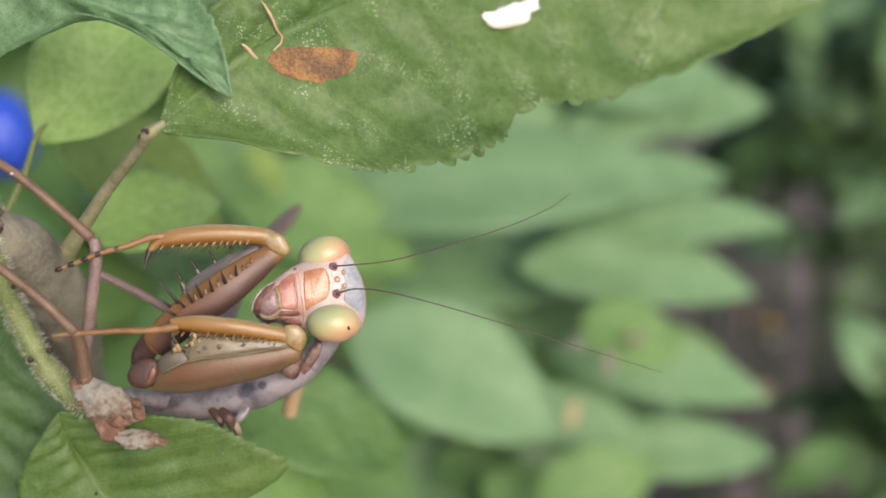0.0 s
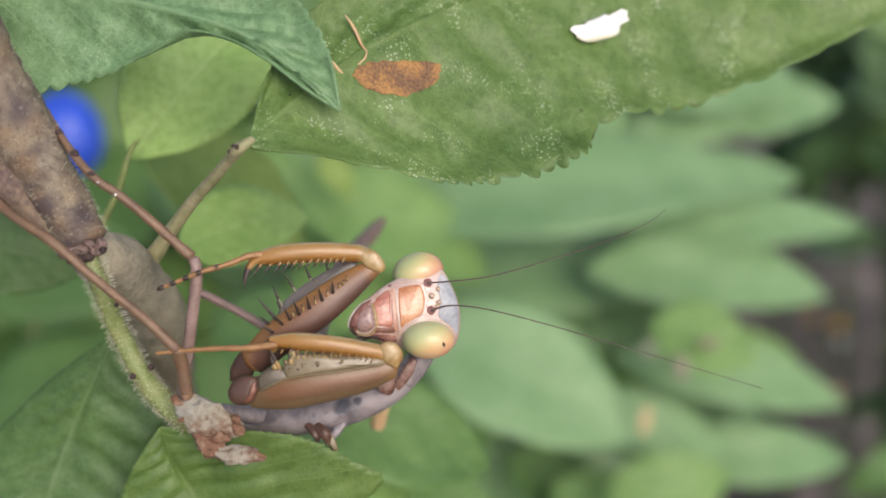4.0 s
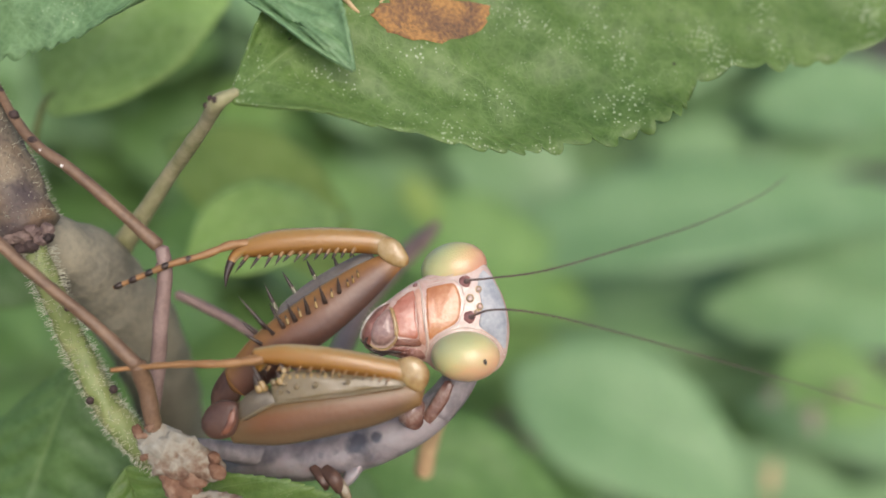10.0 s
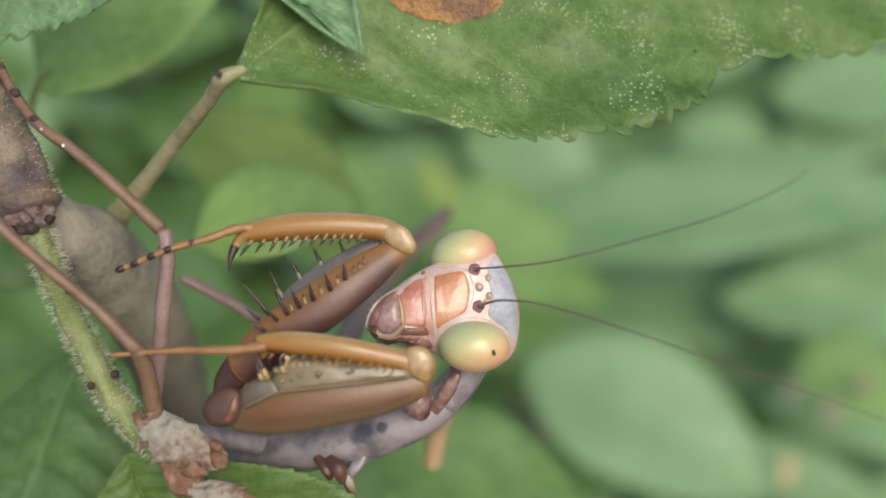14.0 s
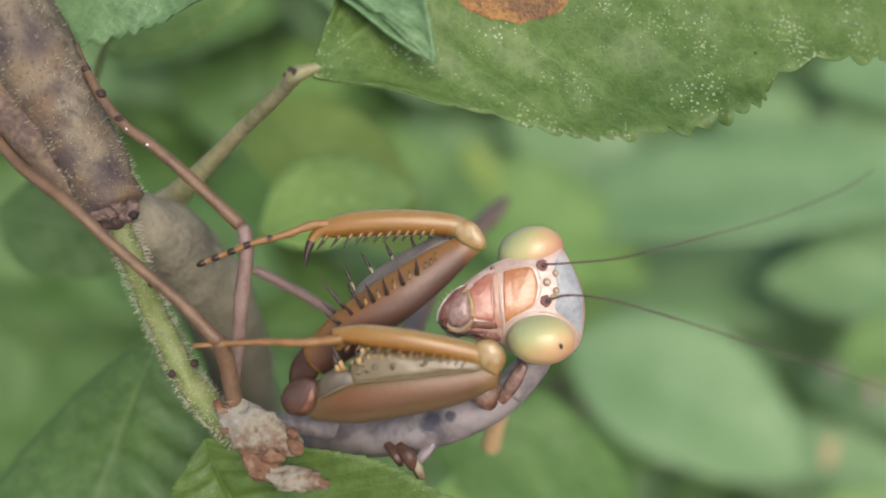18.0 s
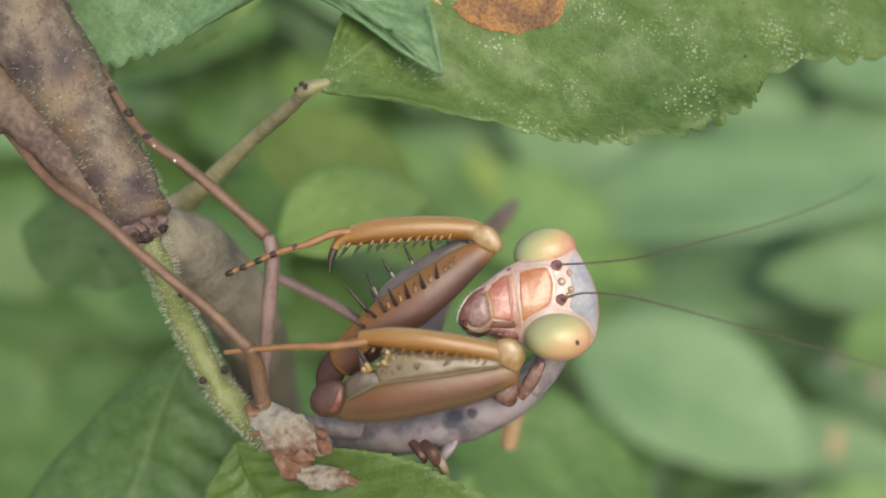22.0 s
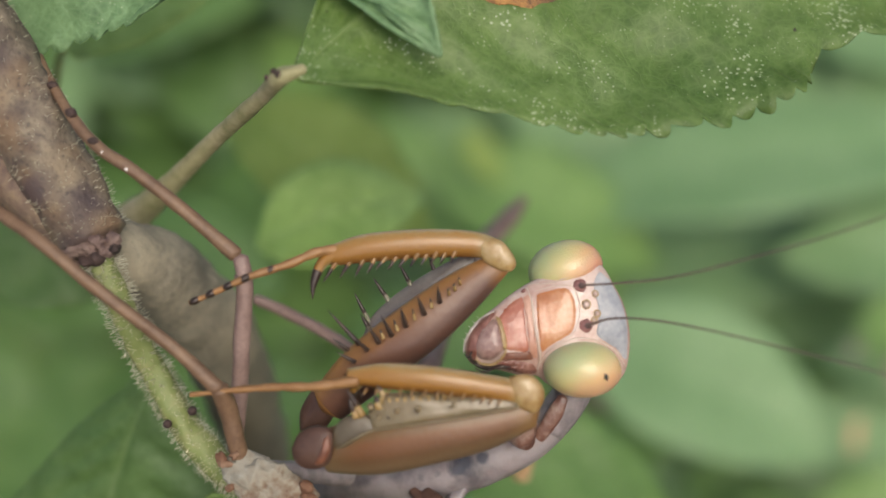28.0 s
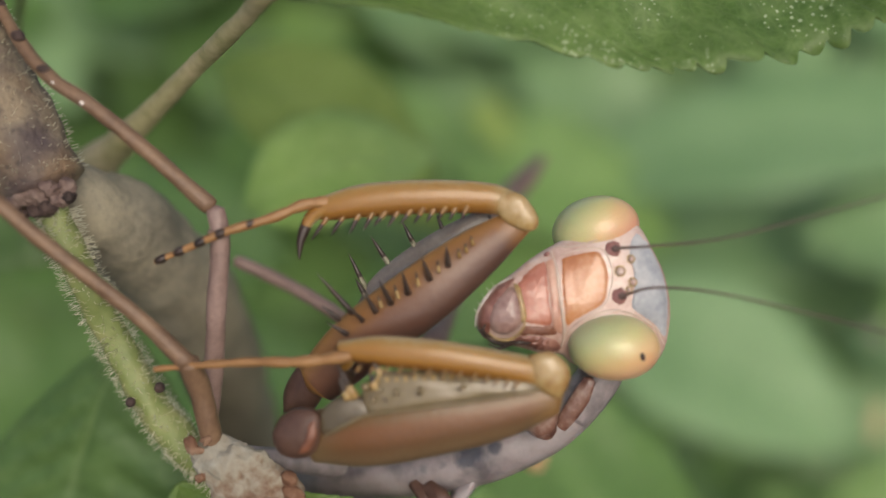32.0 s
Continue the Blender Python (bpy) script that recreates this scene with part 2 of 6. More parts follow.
def bark_material():
    """Brown bark with tan, rusty and dark purple patches, dark specks and a fine grain."""
    m, nt, bsdf = nodes_of("mottled brown bark")
    tc = nt.nodes.new("ShaderNodeTexCoord")

    def field(size, detail=4.0, off=0.0):
        mp = nt.nodes.new("ShaderNodeMapping")
        mp.inputs["Location"].default_value = (off, off, 0)
        nt.links.new(tc.outputs["Object"], mp.inputs[0])
        n = add(nt, "ShaderNodeTexNoise", Scale=1000 / size, Detail=detail, Roughness=0.6)
        nt.links.new(mp.outputs[0], n.inputs["Vector"])
        return n.outputs[0]

    fine, grain = field(0.28, 3.0), field(1.0, 4.0)
    col = ramp(nt, grain, [(0.35, (0.085, 0.066, 0.052)), (0.5, (0.155, 0.125, 0.09)), (0.65, (0.235, 0.195, 0.135))])
    for size, off, lo, hi, tint in ((4.5, 0.3, 0.5, 0.6, (0.26, 0.205, 0.13)), (4.0, 0.7, 0.56, 0.66, (0.17, 0.105, 0.055)), (5.0, 1.3, 0.53, 0.62, (0.05, 0.034, 0.04))):
        f = math_node(nt, "MULTIPLY", math_node(nt, "SUBTRACT", field(size, 2.0, off), lo, True), 0.5 / (hi - lo), True)
        col = mix(nt, math_node(nt, "MINIMUM", f, 0.75), col, tint)
    col = mix(nt, math_node(nt, "MULTIPLY", math_node(nt, "SUBTRACT", 0.46, fine, True), 4.0, True), col, (0.03, 0.024, 0.022))
    nt.links.new(col, bsdf.inputs["Base Color"])
    bsdf.inputs["Roughness"].default_value = 0.7
    bumped(nt, bsdf, math_node(nt, "ADD", fine, grain), 0.6, 0.0002)
    return m


BARK = bark_material()
BARK_GREY = mottled("grey-green bark", [(0.35, (0.141, 0.129, 0.0936)), (0.5, (0.231, 0.209, 0.15)), (0.65, (0.312, 0.278, 0.193))], 0.4, 4, 0.7, 0.5)
PURPLE = mottled("dark purple bark", [(0.36, (0.045, 0.03, 0.03)), (0.48, (0.11, 0.075, 0.06)), (0.6, (0.2, 0.145, 0.095)), (0.7, (0.26, 0.17, 0.085))], 0.4, 6, 0.8, 0.5)
RUSTY = mottled("rusty bark", [(0.35, (0.09, 0.036, 0.018)), (0.5, (0.15, 0.075, 0.04)), (0.65, (0.26, 0.17, 0.11))], 0.4, 2, 0.8, 0.4)
SHOOT = mottled("green shoot", [(0.32, (0.122, 0.161, 0.043)), (0.5, (0.192, 0.233, 0.0739)), (0.68, (0.282, 0.284, 0.126))], 0.6, 3, 0.55, 0.3, sss=0.2)
PETIOLE = mottled("petiole", [(0.35, (0.213, 0.213, 0.0938)), (0.5, (0.325, 0.3, 0.163)), (0.65, (0.45, 0.388, 0.237))], 0.5, 3, 0.6, 0.3)
SCAR = mottled("dry scar", [(0.34, (0.095, 0.0446, 0.0246)), (0.42, (0.169, 0.112, 0.0725)), (0.52, (0.253, 0.223, 0.167)), (0.7, (0.317, 0.307, 0.251))], 0.4, 2.5, 0.85, 0.8)
NODE = mottled("reddish node", [(0.35, (0.0825, 0.0486, 0.045)), (0.65, (0.209, 0.149, 0.12))], 0.3, 1.2, 0.8, 0.6)
HAIR = mottled("pale hair", [(0.3, (0.5, 0.48, 0.34)), (0.7, (0.68, 0.66, 0.5))], 0.3, 2, 0.6, 0.1)
DRY = mottled("dry brown", [(0.3, (0.02, 0.013, 0.011)), (0.7, (0.085, 0.052, 0.042))], 0.3, 1.5, 0.8, 0.8)
SPOT = mottled("rust spot", [(0.36, (0.1, 0.06, 0.04)), (0.46, (0.2, 0.11, 0.05)), (0.56, (0.36, 0.19, 0.06)), (0.7, (0.44, 0.25, 0.09))], 0.25, 2.8, 0.85, 1.0)
TAN = mottled("tan tooth", [(0.3, (0.16, 0.075, 0.0168)), (0.7, (0.256, 0.143, 0.042))], 0.5, 4, 0.35, 0.15, sss=0.25, coat=0.3)
MAUVE = mottled("mauve leg", [(0.3, (0.168, 0.109, 0.0904)), (0.7, (0.292, 0.204, 0.174))], 0.25, 1.2, 0.5, 0.2)
BROWNLEG = mottled("brown leg", [(0.3, (0.109, 0.0626, 0.0361)), (0.7, (0.218, 0.136, 0.077))], 0.25, 1.2, 0.5, 0.25)
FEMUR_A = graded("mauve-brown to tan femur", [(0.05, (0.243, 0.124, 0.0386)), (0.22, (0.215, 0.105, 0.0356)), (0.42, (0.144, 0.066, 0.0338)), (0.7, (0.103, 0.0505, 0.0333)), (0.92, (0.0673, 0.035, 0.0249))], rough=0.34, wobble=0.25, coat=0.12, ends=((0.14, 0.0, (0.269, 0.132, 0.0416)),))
FEMUR_B = graded("tan to ivory femur", [(0.08, (0.148, 0.0924, 0.0347)), (0.34, (0.133, 0.0739, 0.0253)), (0.44, (0.148, 0.0604, 0.0163)), (0.6, (0.129, 0.0542, 0.0172)), (0.72, (0.101, 0.0524, 0.0224)), (0.84, (0.121, 0.077, 0.0376)), (0.95, (0.117, 0.077, 0.0408))], rough=0.32, wobble=0.14, coat=0.15, ends=((0.8, 1.0, (0.125, 0.0832, 0.0388)), (0.12, 0.0, (0.187, 0.105, 0.0367))))
# orange-tan, with the highlight on the upper edge and shade below painted in
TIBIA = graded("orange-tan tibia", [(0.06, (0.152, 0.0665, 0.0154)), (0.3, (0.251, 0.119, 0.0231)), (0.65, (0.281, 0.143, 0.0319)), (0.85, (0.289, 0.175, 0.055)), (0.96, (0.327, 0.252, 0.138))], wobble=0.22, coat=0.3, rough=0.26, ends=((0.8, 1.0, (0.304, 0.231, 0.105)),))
TARSUS = mottled("tan-brown tarsus", [(0.3, (0.2, 0.1, 0.035)), (0.7, (0.33, 0.18, 0.07))], 0.4, 3, 0.45, 0.2)
IVORY = mottled("ivory inner face", [(0.36, (0.124, 0.0906, 0.04)), (0.5, (0.174, 0.135, 0.0692)), (0.64, (0.211, 0.168, 0.102))], 0.35, 2.4, 0.28, 0.15, sss=0.3, coat=0.2, grit=0.2)
DUSK = mottled("dull grey-brown translucent base", [(0.36, (0.0726, 0.0544, 0.0291)), (0.64, (0.112, 0.0896, 0.0532))], 0.35, 2.0, 0.4, 0.2, sss=0.3, coat=0.15)
RUSTRED = mottled("rust-red joint", [(0.36, (0.111, 0.0382, 0.0204)), (0.64, (0.204, 0.0808, 0.0425))], 0.3, 1.0, 0.4, 0.2, coat=0.15)
TROCH = mottled("pinkish brown joint", [(0.34, (0.0557, 0.0264, 0.0172)), (0.66, (0.107, 0.0576, 0.0382))], 0.4, 1.5, 0.45, 0.25, sss=0.2)
BLACK = mottled("black spine", [(0.3, (0.015, 0.01, 0.008)), (0.7, (0.05, 0.03, 0.02))], 0.3, 1, 0.35, 0.1)
THORAX_STOPS = [(0.34, (0.12, 0.105, 0.108)), (0.44, (0.19, 0.165, 0.165)), (0.54, (0.26, 0.225, 0.222)), (0.7, (0.31, 0.275, 0.27))]
LILAC = mottled("lilac-grey skin", THORAX_STOPS, 0.5, 2.2, 0.45, 0.2, sss=0.15)
COXA = mottled("glossy red-brown", [(0.34, (0.09, 0.035, 0.022)), (0.5, (0.17, 0.085, 0.06)), (0.66, (0.28, 0.2, 0.16))], 0.3, 0.9, 0.3, 0.3, coat=0.5)
ANT = mottled("antenna brown", [(0.3, (0.065, 0.039, 0.0292)), (0.7, (0.13, 0.0845, 0.065))], 0.3, 1, 0.5, 0.1)
FACE = mottled("pink face", [(0.36, (0.42, 0.27, 0.22)), (0.5, (0.5, 0.36, 0.3)), (0.64, (0.56, 0.45, 0.39))], 0.3, 1.6, 0.27, 0.25, sss=0.25, coat=0.55)
PLATE = mottled("salmon plate", [(0.36, (0.36, 0.131, 0.045)), (0.52, (0.43, 0.18, 0.0713)), (0.68, (0.5, 0.261, 0.128))], 0.3, 1.6, 0.27, 0.25, sss=0.2, coat=0.55)
MOUTH = mottled("brownish mouth", [(0.34, (0.131, 0.0432, 0.0273)), (0.5, (0.23, 0.104, 0.0764)), (0.66, (0.321, 0.173, 0.131))], 0.3, 1.4, 0.3, 0.3, coat=0.4)
GOLD = mottled("golden brown rim", [(0.34, (0.22, 0.13, 0.04)), (0.66, (0.42, 0.3, 0.12))], 0.3, 1.0, 0.3, 0.2, coat=0.4)
LIP = mottled("red lip", [(0.36, (0.3, 0.1, 0.06)), (0.52, (0.39, 0.15, 0.095)), (0.68, (0.46, 0.24, 0.17))], 0.3, 1.6, 0.27, 0.25, sss=0.2, coat=0.55)
VERTEX = mottled("blue-grey crown", [(0.34, (0.24, 0.255, 0.275)), (0.5, (0.33, 0.345, 0.36)), (0.66, (0.44, 0.44, 0.44))], 0.3, 1.6, 0.45, 0.25, sss=0.2)
SEAM = mottled("pale seam", [(0.3, (0.44, 0.33, 0.26)), (0.7, (0.52, 0.42, 0.34))], 0.3, 1, 0.4, 0.1, sss=0.2, coat=0.4)
SALMON = mottled("salmon pink", [(0.36, (0.38, 0.18, 0.12)), (0.64, (0.5, 0.297, 0.208))], 0.3, 1.2, 0.28, 0.25, sss=0.2, coat=0.5)
SILVER = mottled("glossy silvery rim", [(0.3, (0.3, 0.24, 0.2)), (0.7, (0.62, 0.58, 0.52))], 0.3, 0.8, 0.22, 0.3, coat=0.6)
MAUVELIP = mottled("mauve lip", [(0.34, (0.2, 0.11, 0.09)), (0.5, (0.3, 0.19, 0.16)), (0.66, (0.38, 0.27, 0.22))], 0.25, 1.0, 0.3, 0.35, coat=0.5)
KNEE = mottled("pale glossy tan knee", [(0.36, (0.241, 0.138, 0.0462)), (0.5, (0.335, 0.228, 0.0924)), (0.64, (0.419, 0.309, 0.154))], 0.4, 1.2, 0.24, 0.2, sss=0.3, coat=0.3)
SOCKET = mottled("plum socket", [(0.3, (0.174, 0.0696, 0.0609)), (0.7, (0.296, 0.139, 0.122))], 0.3, 1, 0.4, 0.1)
WHITE = mottled("white flake", [(0.3, (0.78, 0.74, 0.66)), (0.7, (0.88, 0.87, 0.84))], 0.4, 2, 0.7, 0.3)
BLUE = mottled("blue plastic", [(0.3, (0.02, 0.06, 0.42)), (0.7, (0.03, 0.09, 0.55))], 3, 30, 0.35, 0.05)
SOIL = mottled("soil", [(0.3, (0.028, 0.0224, 0.0204)), (0.5, (0.072, 0.06, 0.0527)), (0.72, (0.176, 0.148, 0.128))], 9, 60, 0.95, 1.0)
STRAW = mottled("straw", [(0.3, (0.4, 0.25, 0.12)), (0.7, (0.62, 0.45, 0.25))], 1, 4, 0.8, 0.4)
ORANGE = mottled("orange petal", [(0.3, (0.7, 0.3, 0.01)), (0.7, (0.85, 0.45, 0.03))], 1, 6, 0.6, 0.2)


# ---- helpers for shapes, all in millimetres ----
def thing(name, origin, label, category, group="", kind=""):
    ob = new(name)
    ob.empty_display_size = 0.002
    ob.matrix_world = BASE @ Matrix.Translation(Vector(origin) * 0.001)
    ob["o"] = origin
    return tagged(ob, label, category, group, kind)


def top_of(ob):
    while ob.parent:
        ob = ob.parent
    return ob


def part(name, bm, material, parent, label="", smooth=True):
    """Links a bmesh, whose points are in the twig's millimetres, as one mesh under a thing or part."""
    o = Vector(top_of(parent)["o"])
    for v in bm.verts:
        v.co = (v.co - o) * 0.001
    bmesh.ops.recalc_face_normals(bm, faces=bm.faces)
    me = bpy.data.meshes.new(name)
    bm.to_mesh(me)
    bm.free()
    for m in material if isinstance(material, (list, tuple)) else (material,):
        me.materials.append(m)
    if smooth:
        me.polygons.foreach_set("use_smooth", [True] * len(me.polygons))
    ob = new(name, me)
    ob.parent = parent
    return tagged(ob, label)


def spline(pts, n):
    """n + 1 points along a smooth curve through pts (tuples of any length)."""
    p = np.array(pts, float)
    p = np.vstack([2 * p[0] - p[1], p, 2 * p[-1] - p[-2]])
    out = []
    for k in range(n + 1):
        s = k / n * (len(pts) - 1)
        i = min(int(s), len(pts) - 2)
        f = s - i
        a, b, c, d = p[i], p[i + 1], p[i + 2], p[i + 3]
        out.append(0.5 * (2 * b + (c - a) * f + (2 * a - 5 * b + 4 * c - d) * f * f + (3 * b - a - 3 * c + d) * f**3))
    return np.array(out)


def tube(bm, pts, radii, seg=10, n=0, flat=1.0, side=(0, 1, 0), rough=0.0):
    """A round or flattened tube with closed rounded ends. flat: its thickness along side against its radius."""
    n = n or 6 * (len(pts) - 1)
    uv = bm.loops.layers.uv.verify()
    c = spline(pts, n)
    r = np.maximum(spline([(q,) for q in radii], n)[:, 0], 0.01)
    rings = []
    for k in range(n + 1):
        t = Vector(c[min(k + 1, n)] - c[max(k - 1, 0)]).normalized()
        s = Vector(side)
        s = (s - s.dot(t) * t).normalized()
        w = t.cross(s)
        ring = []
        for j in range(seg):
            a = 2 * math.pi * j / seg
            q = float(r[k]) * (1 + rough * noise.noise(Vector(c[k]) * 0.9 + Vector((math.cos(a), math.sin(a), 0)) * 1.3))
            ring.append(bm.verts.new(Vector(c[k]) + q * (math.cos(a) * w + flat * math.sin(a) * s)))
        rings.append(ring)
    for k, (a, b) in enumerate(zip(rings, rings[1:])):
        for j in range(seg):
            f = bm.faces.new((a[j], a[(j + 1) % seg], b[(j + 1) % seg], b[j]))
            for l, (i, q) in zip(f.loops, ((k, j), (k, j + 1), (k + 1, j + 1), (k + 1, j))):
                l[uv].uv = (i / n, 0.5 + 0.5 * math.cos(2 * math.pi * q / seg))
    for ring, k, m in ((rings[0], 0, 1), (rings[-1], n, n - 1)):
        t = Vector(c[k] - c[m]).normalized()
        tip = bm.verts.new(Vector(c[k]) + t * float(r[k]) * 0.6)
        for j in range(seg):
            bm.faces.new((ring[j], ring[(j + 1) % seg], tip))
    return bm


def blob(bm, centre, axes, seg=20, rings=12, rough=0.0, power=1.0):
    """An ellipsoid with three axis vectors (half lengths)."""
    a, b, c = (Vector(v) for v in axes)
    grid = []
    for i in range(rings + 1):
        th = math.pi * i / rings
        row = []
        for j in range(seg):
            ph = 2 * math.pi * j / seg
            d = Vector((math.sin(th) * math.cos(ph), math.sin(th) * math.sin(ph), math.cos(th)))
            p = d.x * a + d.y * b + d.z * c
            if rough:
                p *= 1 + rough * noise.noise(d * 2.3 + Vector(centre))
            row.append(p + Vector(centre))
        grid.append(row)
    top, low = bm.verts.new(grid[0][0]), bm.verts.new(grid[-1][0])
    vs = [[bm.verts.new(p) for p in row] for row in grid[1:-1]]
    for j in range(seg):
        bm.faces.new((top, vs[0][j], vs[0][(j + 1) % seg]))
        bm.faces.new((low, vs[-1][(j + 1) % seg], vs[-1][j]))
    for r, s in zip(vs, vs[1:]):
        for j in range(seg):
            bm.faces.new((r[j], s[j], s[(j + 1) % seg], r[(j + 1) % seg]))
    return bm


def lump(centre, axes, rough, seg=36, rings=22):
    """A crumbly knob: an ellipsoid broken up at three sizes."""
    bm = blob(bmesh.new(), centre, axes, seg, rings)
    c = Vector(centre)
    for v in bm.verts:
        d = v.co - c
        q = noise.noise(v.co * 1.1) + 0.5 * noise.noise(v.co * 2.7) + 0.3 * noise.noise(v.co * 6.0)
        v.co += d * rough * q * 1.3
    return bm


def sheet(bm, surf, nu, nv, thick=0.22):
    """A closed thin sheet over surf(u, v), u 0..1, v -1..1, with its length and width as UV."""
    uv = bm.loops.layers.uv.new("UV")
    pts = [[Vector(surf(i / nu, -1 + 2 * j / nv)) for j in range(nv + 1)] for i in range(nu + 1)]
    up, lo, where = [], [], {}
    for i in range(nu + 1):
        ru, rl = [], []
        for j in range(nv + 1):
            a = pts[min(i + 1, nu)][j] - pts[max(i - 1, 0)][j]
            b = pts[i][min(j + 1, nv)] - pts[i][max(j - 1, 0)]
            nrm = a.cross(b)
            nrm = nrm.normalized() if nrm.length > 1e-9 else Vector((0, -1, 0))
            edge = 0.25 if i in (0, nu) or j in (0, nv) else 1.0
            for row, s in ((ru, 0.5), (rl, -0.5)):
                q = bm.verts.new(pts[i][j] + nrm * thick * s * edge)
                where[q] = (i / nu, -1 + 2 * j / nv)
                row.append(q)
        up.append(ru)
        lo.append(rl)
    faces = []
    for i in range(nu):
        for j in range(nv):
            faces.append(bm.faces.new((up[i][j], up[i + 1][j], up[i + 1][j + 1], up[i][j + 1])))
            faces.append(bm.faces.new((lo[i][j], lo[i][j + 1], lo[i + 1][j + 1], lo[i + 1][j])))
    rim = [(i, 0) for i in range(nu)] + [(nu, j) for j in range(nv)] + [(i, nv) for i in range(nu, 0, -1)] + [(0, j) for j in range(nv, 0, -1)]
    for a, b in zip(rim, rim[1:] + rim[:1]):
        faces.append(bm.faces.new((up[a[0]][a[1]], lo[a[0]][a[1]], lo[b[0]][b[1]], up[b[0]][b[1]])))
    for f in faces:
        for l in f.loops:
            l[uv].uv = where[l.vert]
    return bm


def leaf_surface(mid, low, high, teeth=0, depth=0.06, puff=0.5, veins=9, hump=0.0, cup=0.0, seed=0.0, curl=0.0, slope=0.32):
    """A leaf blade between its midrib and its two margins (curves through points), toothed and quilted between the veins."""
    m, a, b = spline(mid, 80), spline(low, 80), spline(high, 80)

    def along(c, u):
        s = min(max(u, 0), 1) * 80
        i = min(int(s), 79)
        return c[i] + (c[i + 1] - c[i]) * (s - i)

    def surf(u, v):
        c, e = along(m, u), along(a if v < 0 else b, u)
        w = abs(v)
        out = e - c
        tt = u * teeth + 0.35 * math.sin(u * teeth * 0.9 + seed)
        saw = tt % 1.0 if teeth else 0.0
        size = 0.45 + 0.55 * math.sin(1.7 * math.floor(tt) + seed) ** 2 if teeth else 0.0
        grow = 1 + depth * size * (math.sqrt(max(0.0, math.sin(math.pi * saw**1.3))) - 0.5) * w**8 if teeth else 1.0
        p = c + out * w * grow
        span = np.linalg.norm(out)
        x = along(m, min(u + 0.02, 1)) - along(m, max(u - 0.02, 0))
        nrm = np.cross(x, out if v > 0 else -out)
        nrm = nrm / (np.linalg.norm(nrm) + 1e-9)
        q = puff * 0.5 * (math.sin(math.pi * veins * (u - slope * w)) ** 2 - 0.5) * min(1, 3 * w) * (1.05 - w) * 2
        q += puff * (0.8 * noise.noise(Vector(p.tolist()) * 0.35 + Vector((seed, 0, 0))) + 0.22 * noise.noise(Vector(p.tolist()) * 1.1 + Vector((0, seed, 0))))
        q += hump * math.sin(math.pi * w) + cup * w * w * span
        q += curl * max(0.0, w - 0.78) ** 2 / 0.048 * (0.6 + 0.6 * noise.noise(Vector((u * 14, seed, 3))))
        return p + nrm * q * min(1, 2.5 * u) * min(1, 6 * (1 - u))

    return surf


def simple_leaf(base, tip, width, normal=(0, -1, 0.3), droop=0.12, fold=0.12, teeth=0, puff=0.5, shape=0.42, seed=0.0):
    """An oval leaf from base to tip. normal: the way its face looks; width: the widest; shape: where along it that is."""
    b, t = Vector(base), Vector(tip)
    ax = t - b
    n = Vector(normal)
    n = (n - n.dot(ax.normalized()) * ax.normalized()).normalized()
    s = ax.normalized().cross(n)
    mid, low, high = [], [], []
    k = math.log(0.5) / math.log(shape)
    for i in range(9):
        u = i / 8
        c = b + ax * u - n * droop * ax.length * (u - 0.5) ** 2 * 4
        w = width / 2 * math.sin(math.pi * min(max(u, 0.004), 0.996) ** k) ** 0.8
        w *= 1 + 0.07 * noise.noise(Vector((u * 3, seed, 1)))
        mid.append(tuple(c))
        low.append(tuple(c - s * w + n * fold * w))
        high.append(tuple(c + s * w * (1 + 0.06 * noise.noise(Vector((u * 3, seed, 7)))) + n * fold * w))
    return leaf_surface(mid, low, high, teeth=teeth, puff=puff, veins=7, seed=seed)


def bead(bm, at, r, seg=8):
    return blob(bm, at, ((r, 0, 0), (0, r, 0), (0, 0, r)), seg, 6)


def ground_at(x, y):
    """The point of the soil below, for places across and away."""
    c, s = math.cos(radians(-35)), math.sin(radians(-35))
    return (x, y, (-0.4500 * 1000 - s * y) / c)


# ---- ground ----
def build_ground():
    bm = bmesh.new()
    n = 120
    rows_ = []
    for i in range(n + 1):
        row = []
        for j in range(n + 1):
            a, b = (i / n * 2 - 1), (j / n * 2 - 1)
            x, y = math.copysign(abs(a) ** 3.2, a) * 60, math.copysign(abs(b) ** 3.2, b) * 60
            z = 0.012 * noise.noise(Vector((x * 9, y * 9, 0))) + 0.006 * noise.noise(Vector((x * 40, y * 40, 2)))
            row.append(bm.verts.new((x, y + 0.5, z if abs(x) < 3 and abs(y) < 3 else 0)))
        rows_.append(row)
    for a, b in zip(rows_, rows_[1:]):
        for j in range(n):
            bm.faces.new((a[j], b[j], b[j + 1], a[j + 1]))
    me = bpy.data.meshes.new("ground")
    bm.to_mesh(me)
    bm.free()
    me.materials.append(SOIL)
    tagged(new("ground", me), "bare grey-brown garden soil with crumbs and litter", "soil", kind="structure")


build_ground()


# ---- the shrub with the twig ----
shrub = thing("shrub", ground_at(-250, 60), "leafy shrub with a brown twig and toothed green leaves", "shrub")


def leaf_part(parent, surf, material, nu=60, nv=20, thick=0.22, label="", name="leaf"):
    return part(name, sheet(bmesh.new(), surf, nu, nv, thick), material, parent, label)


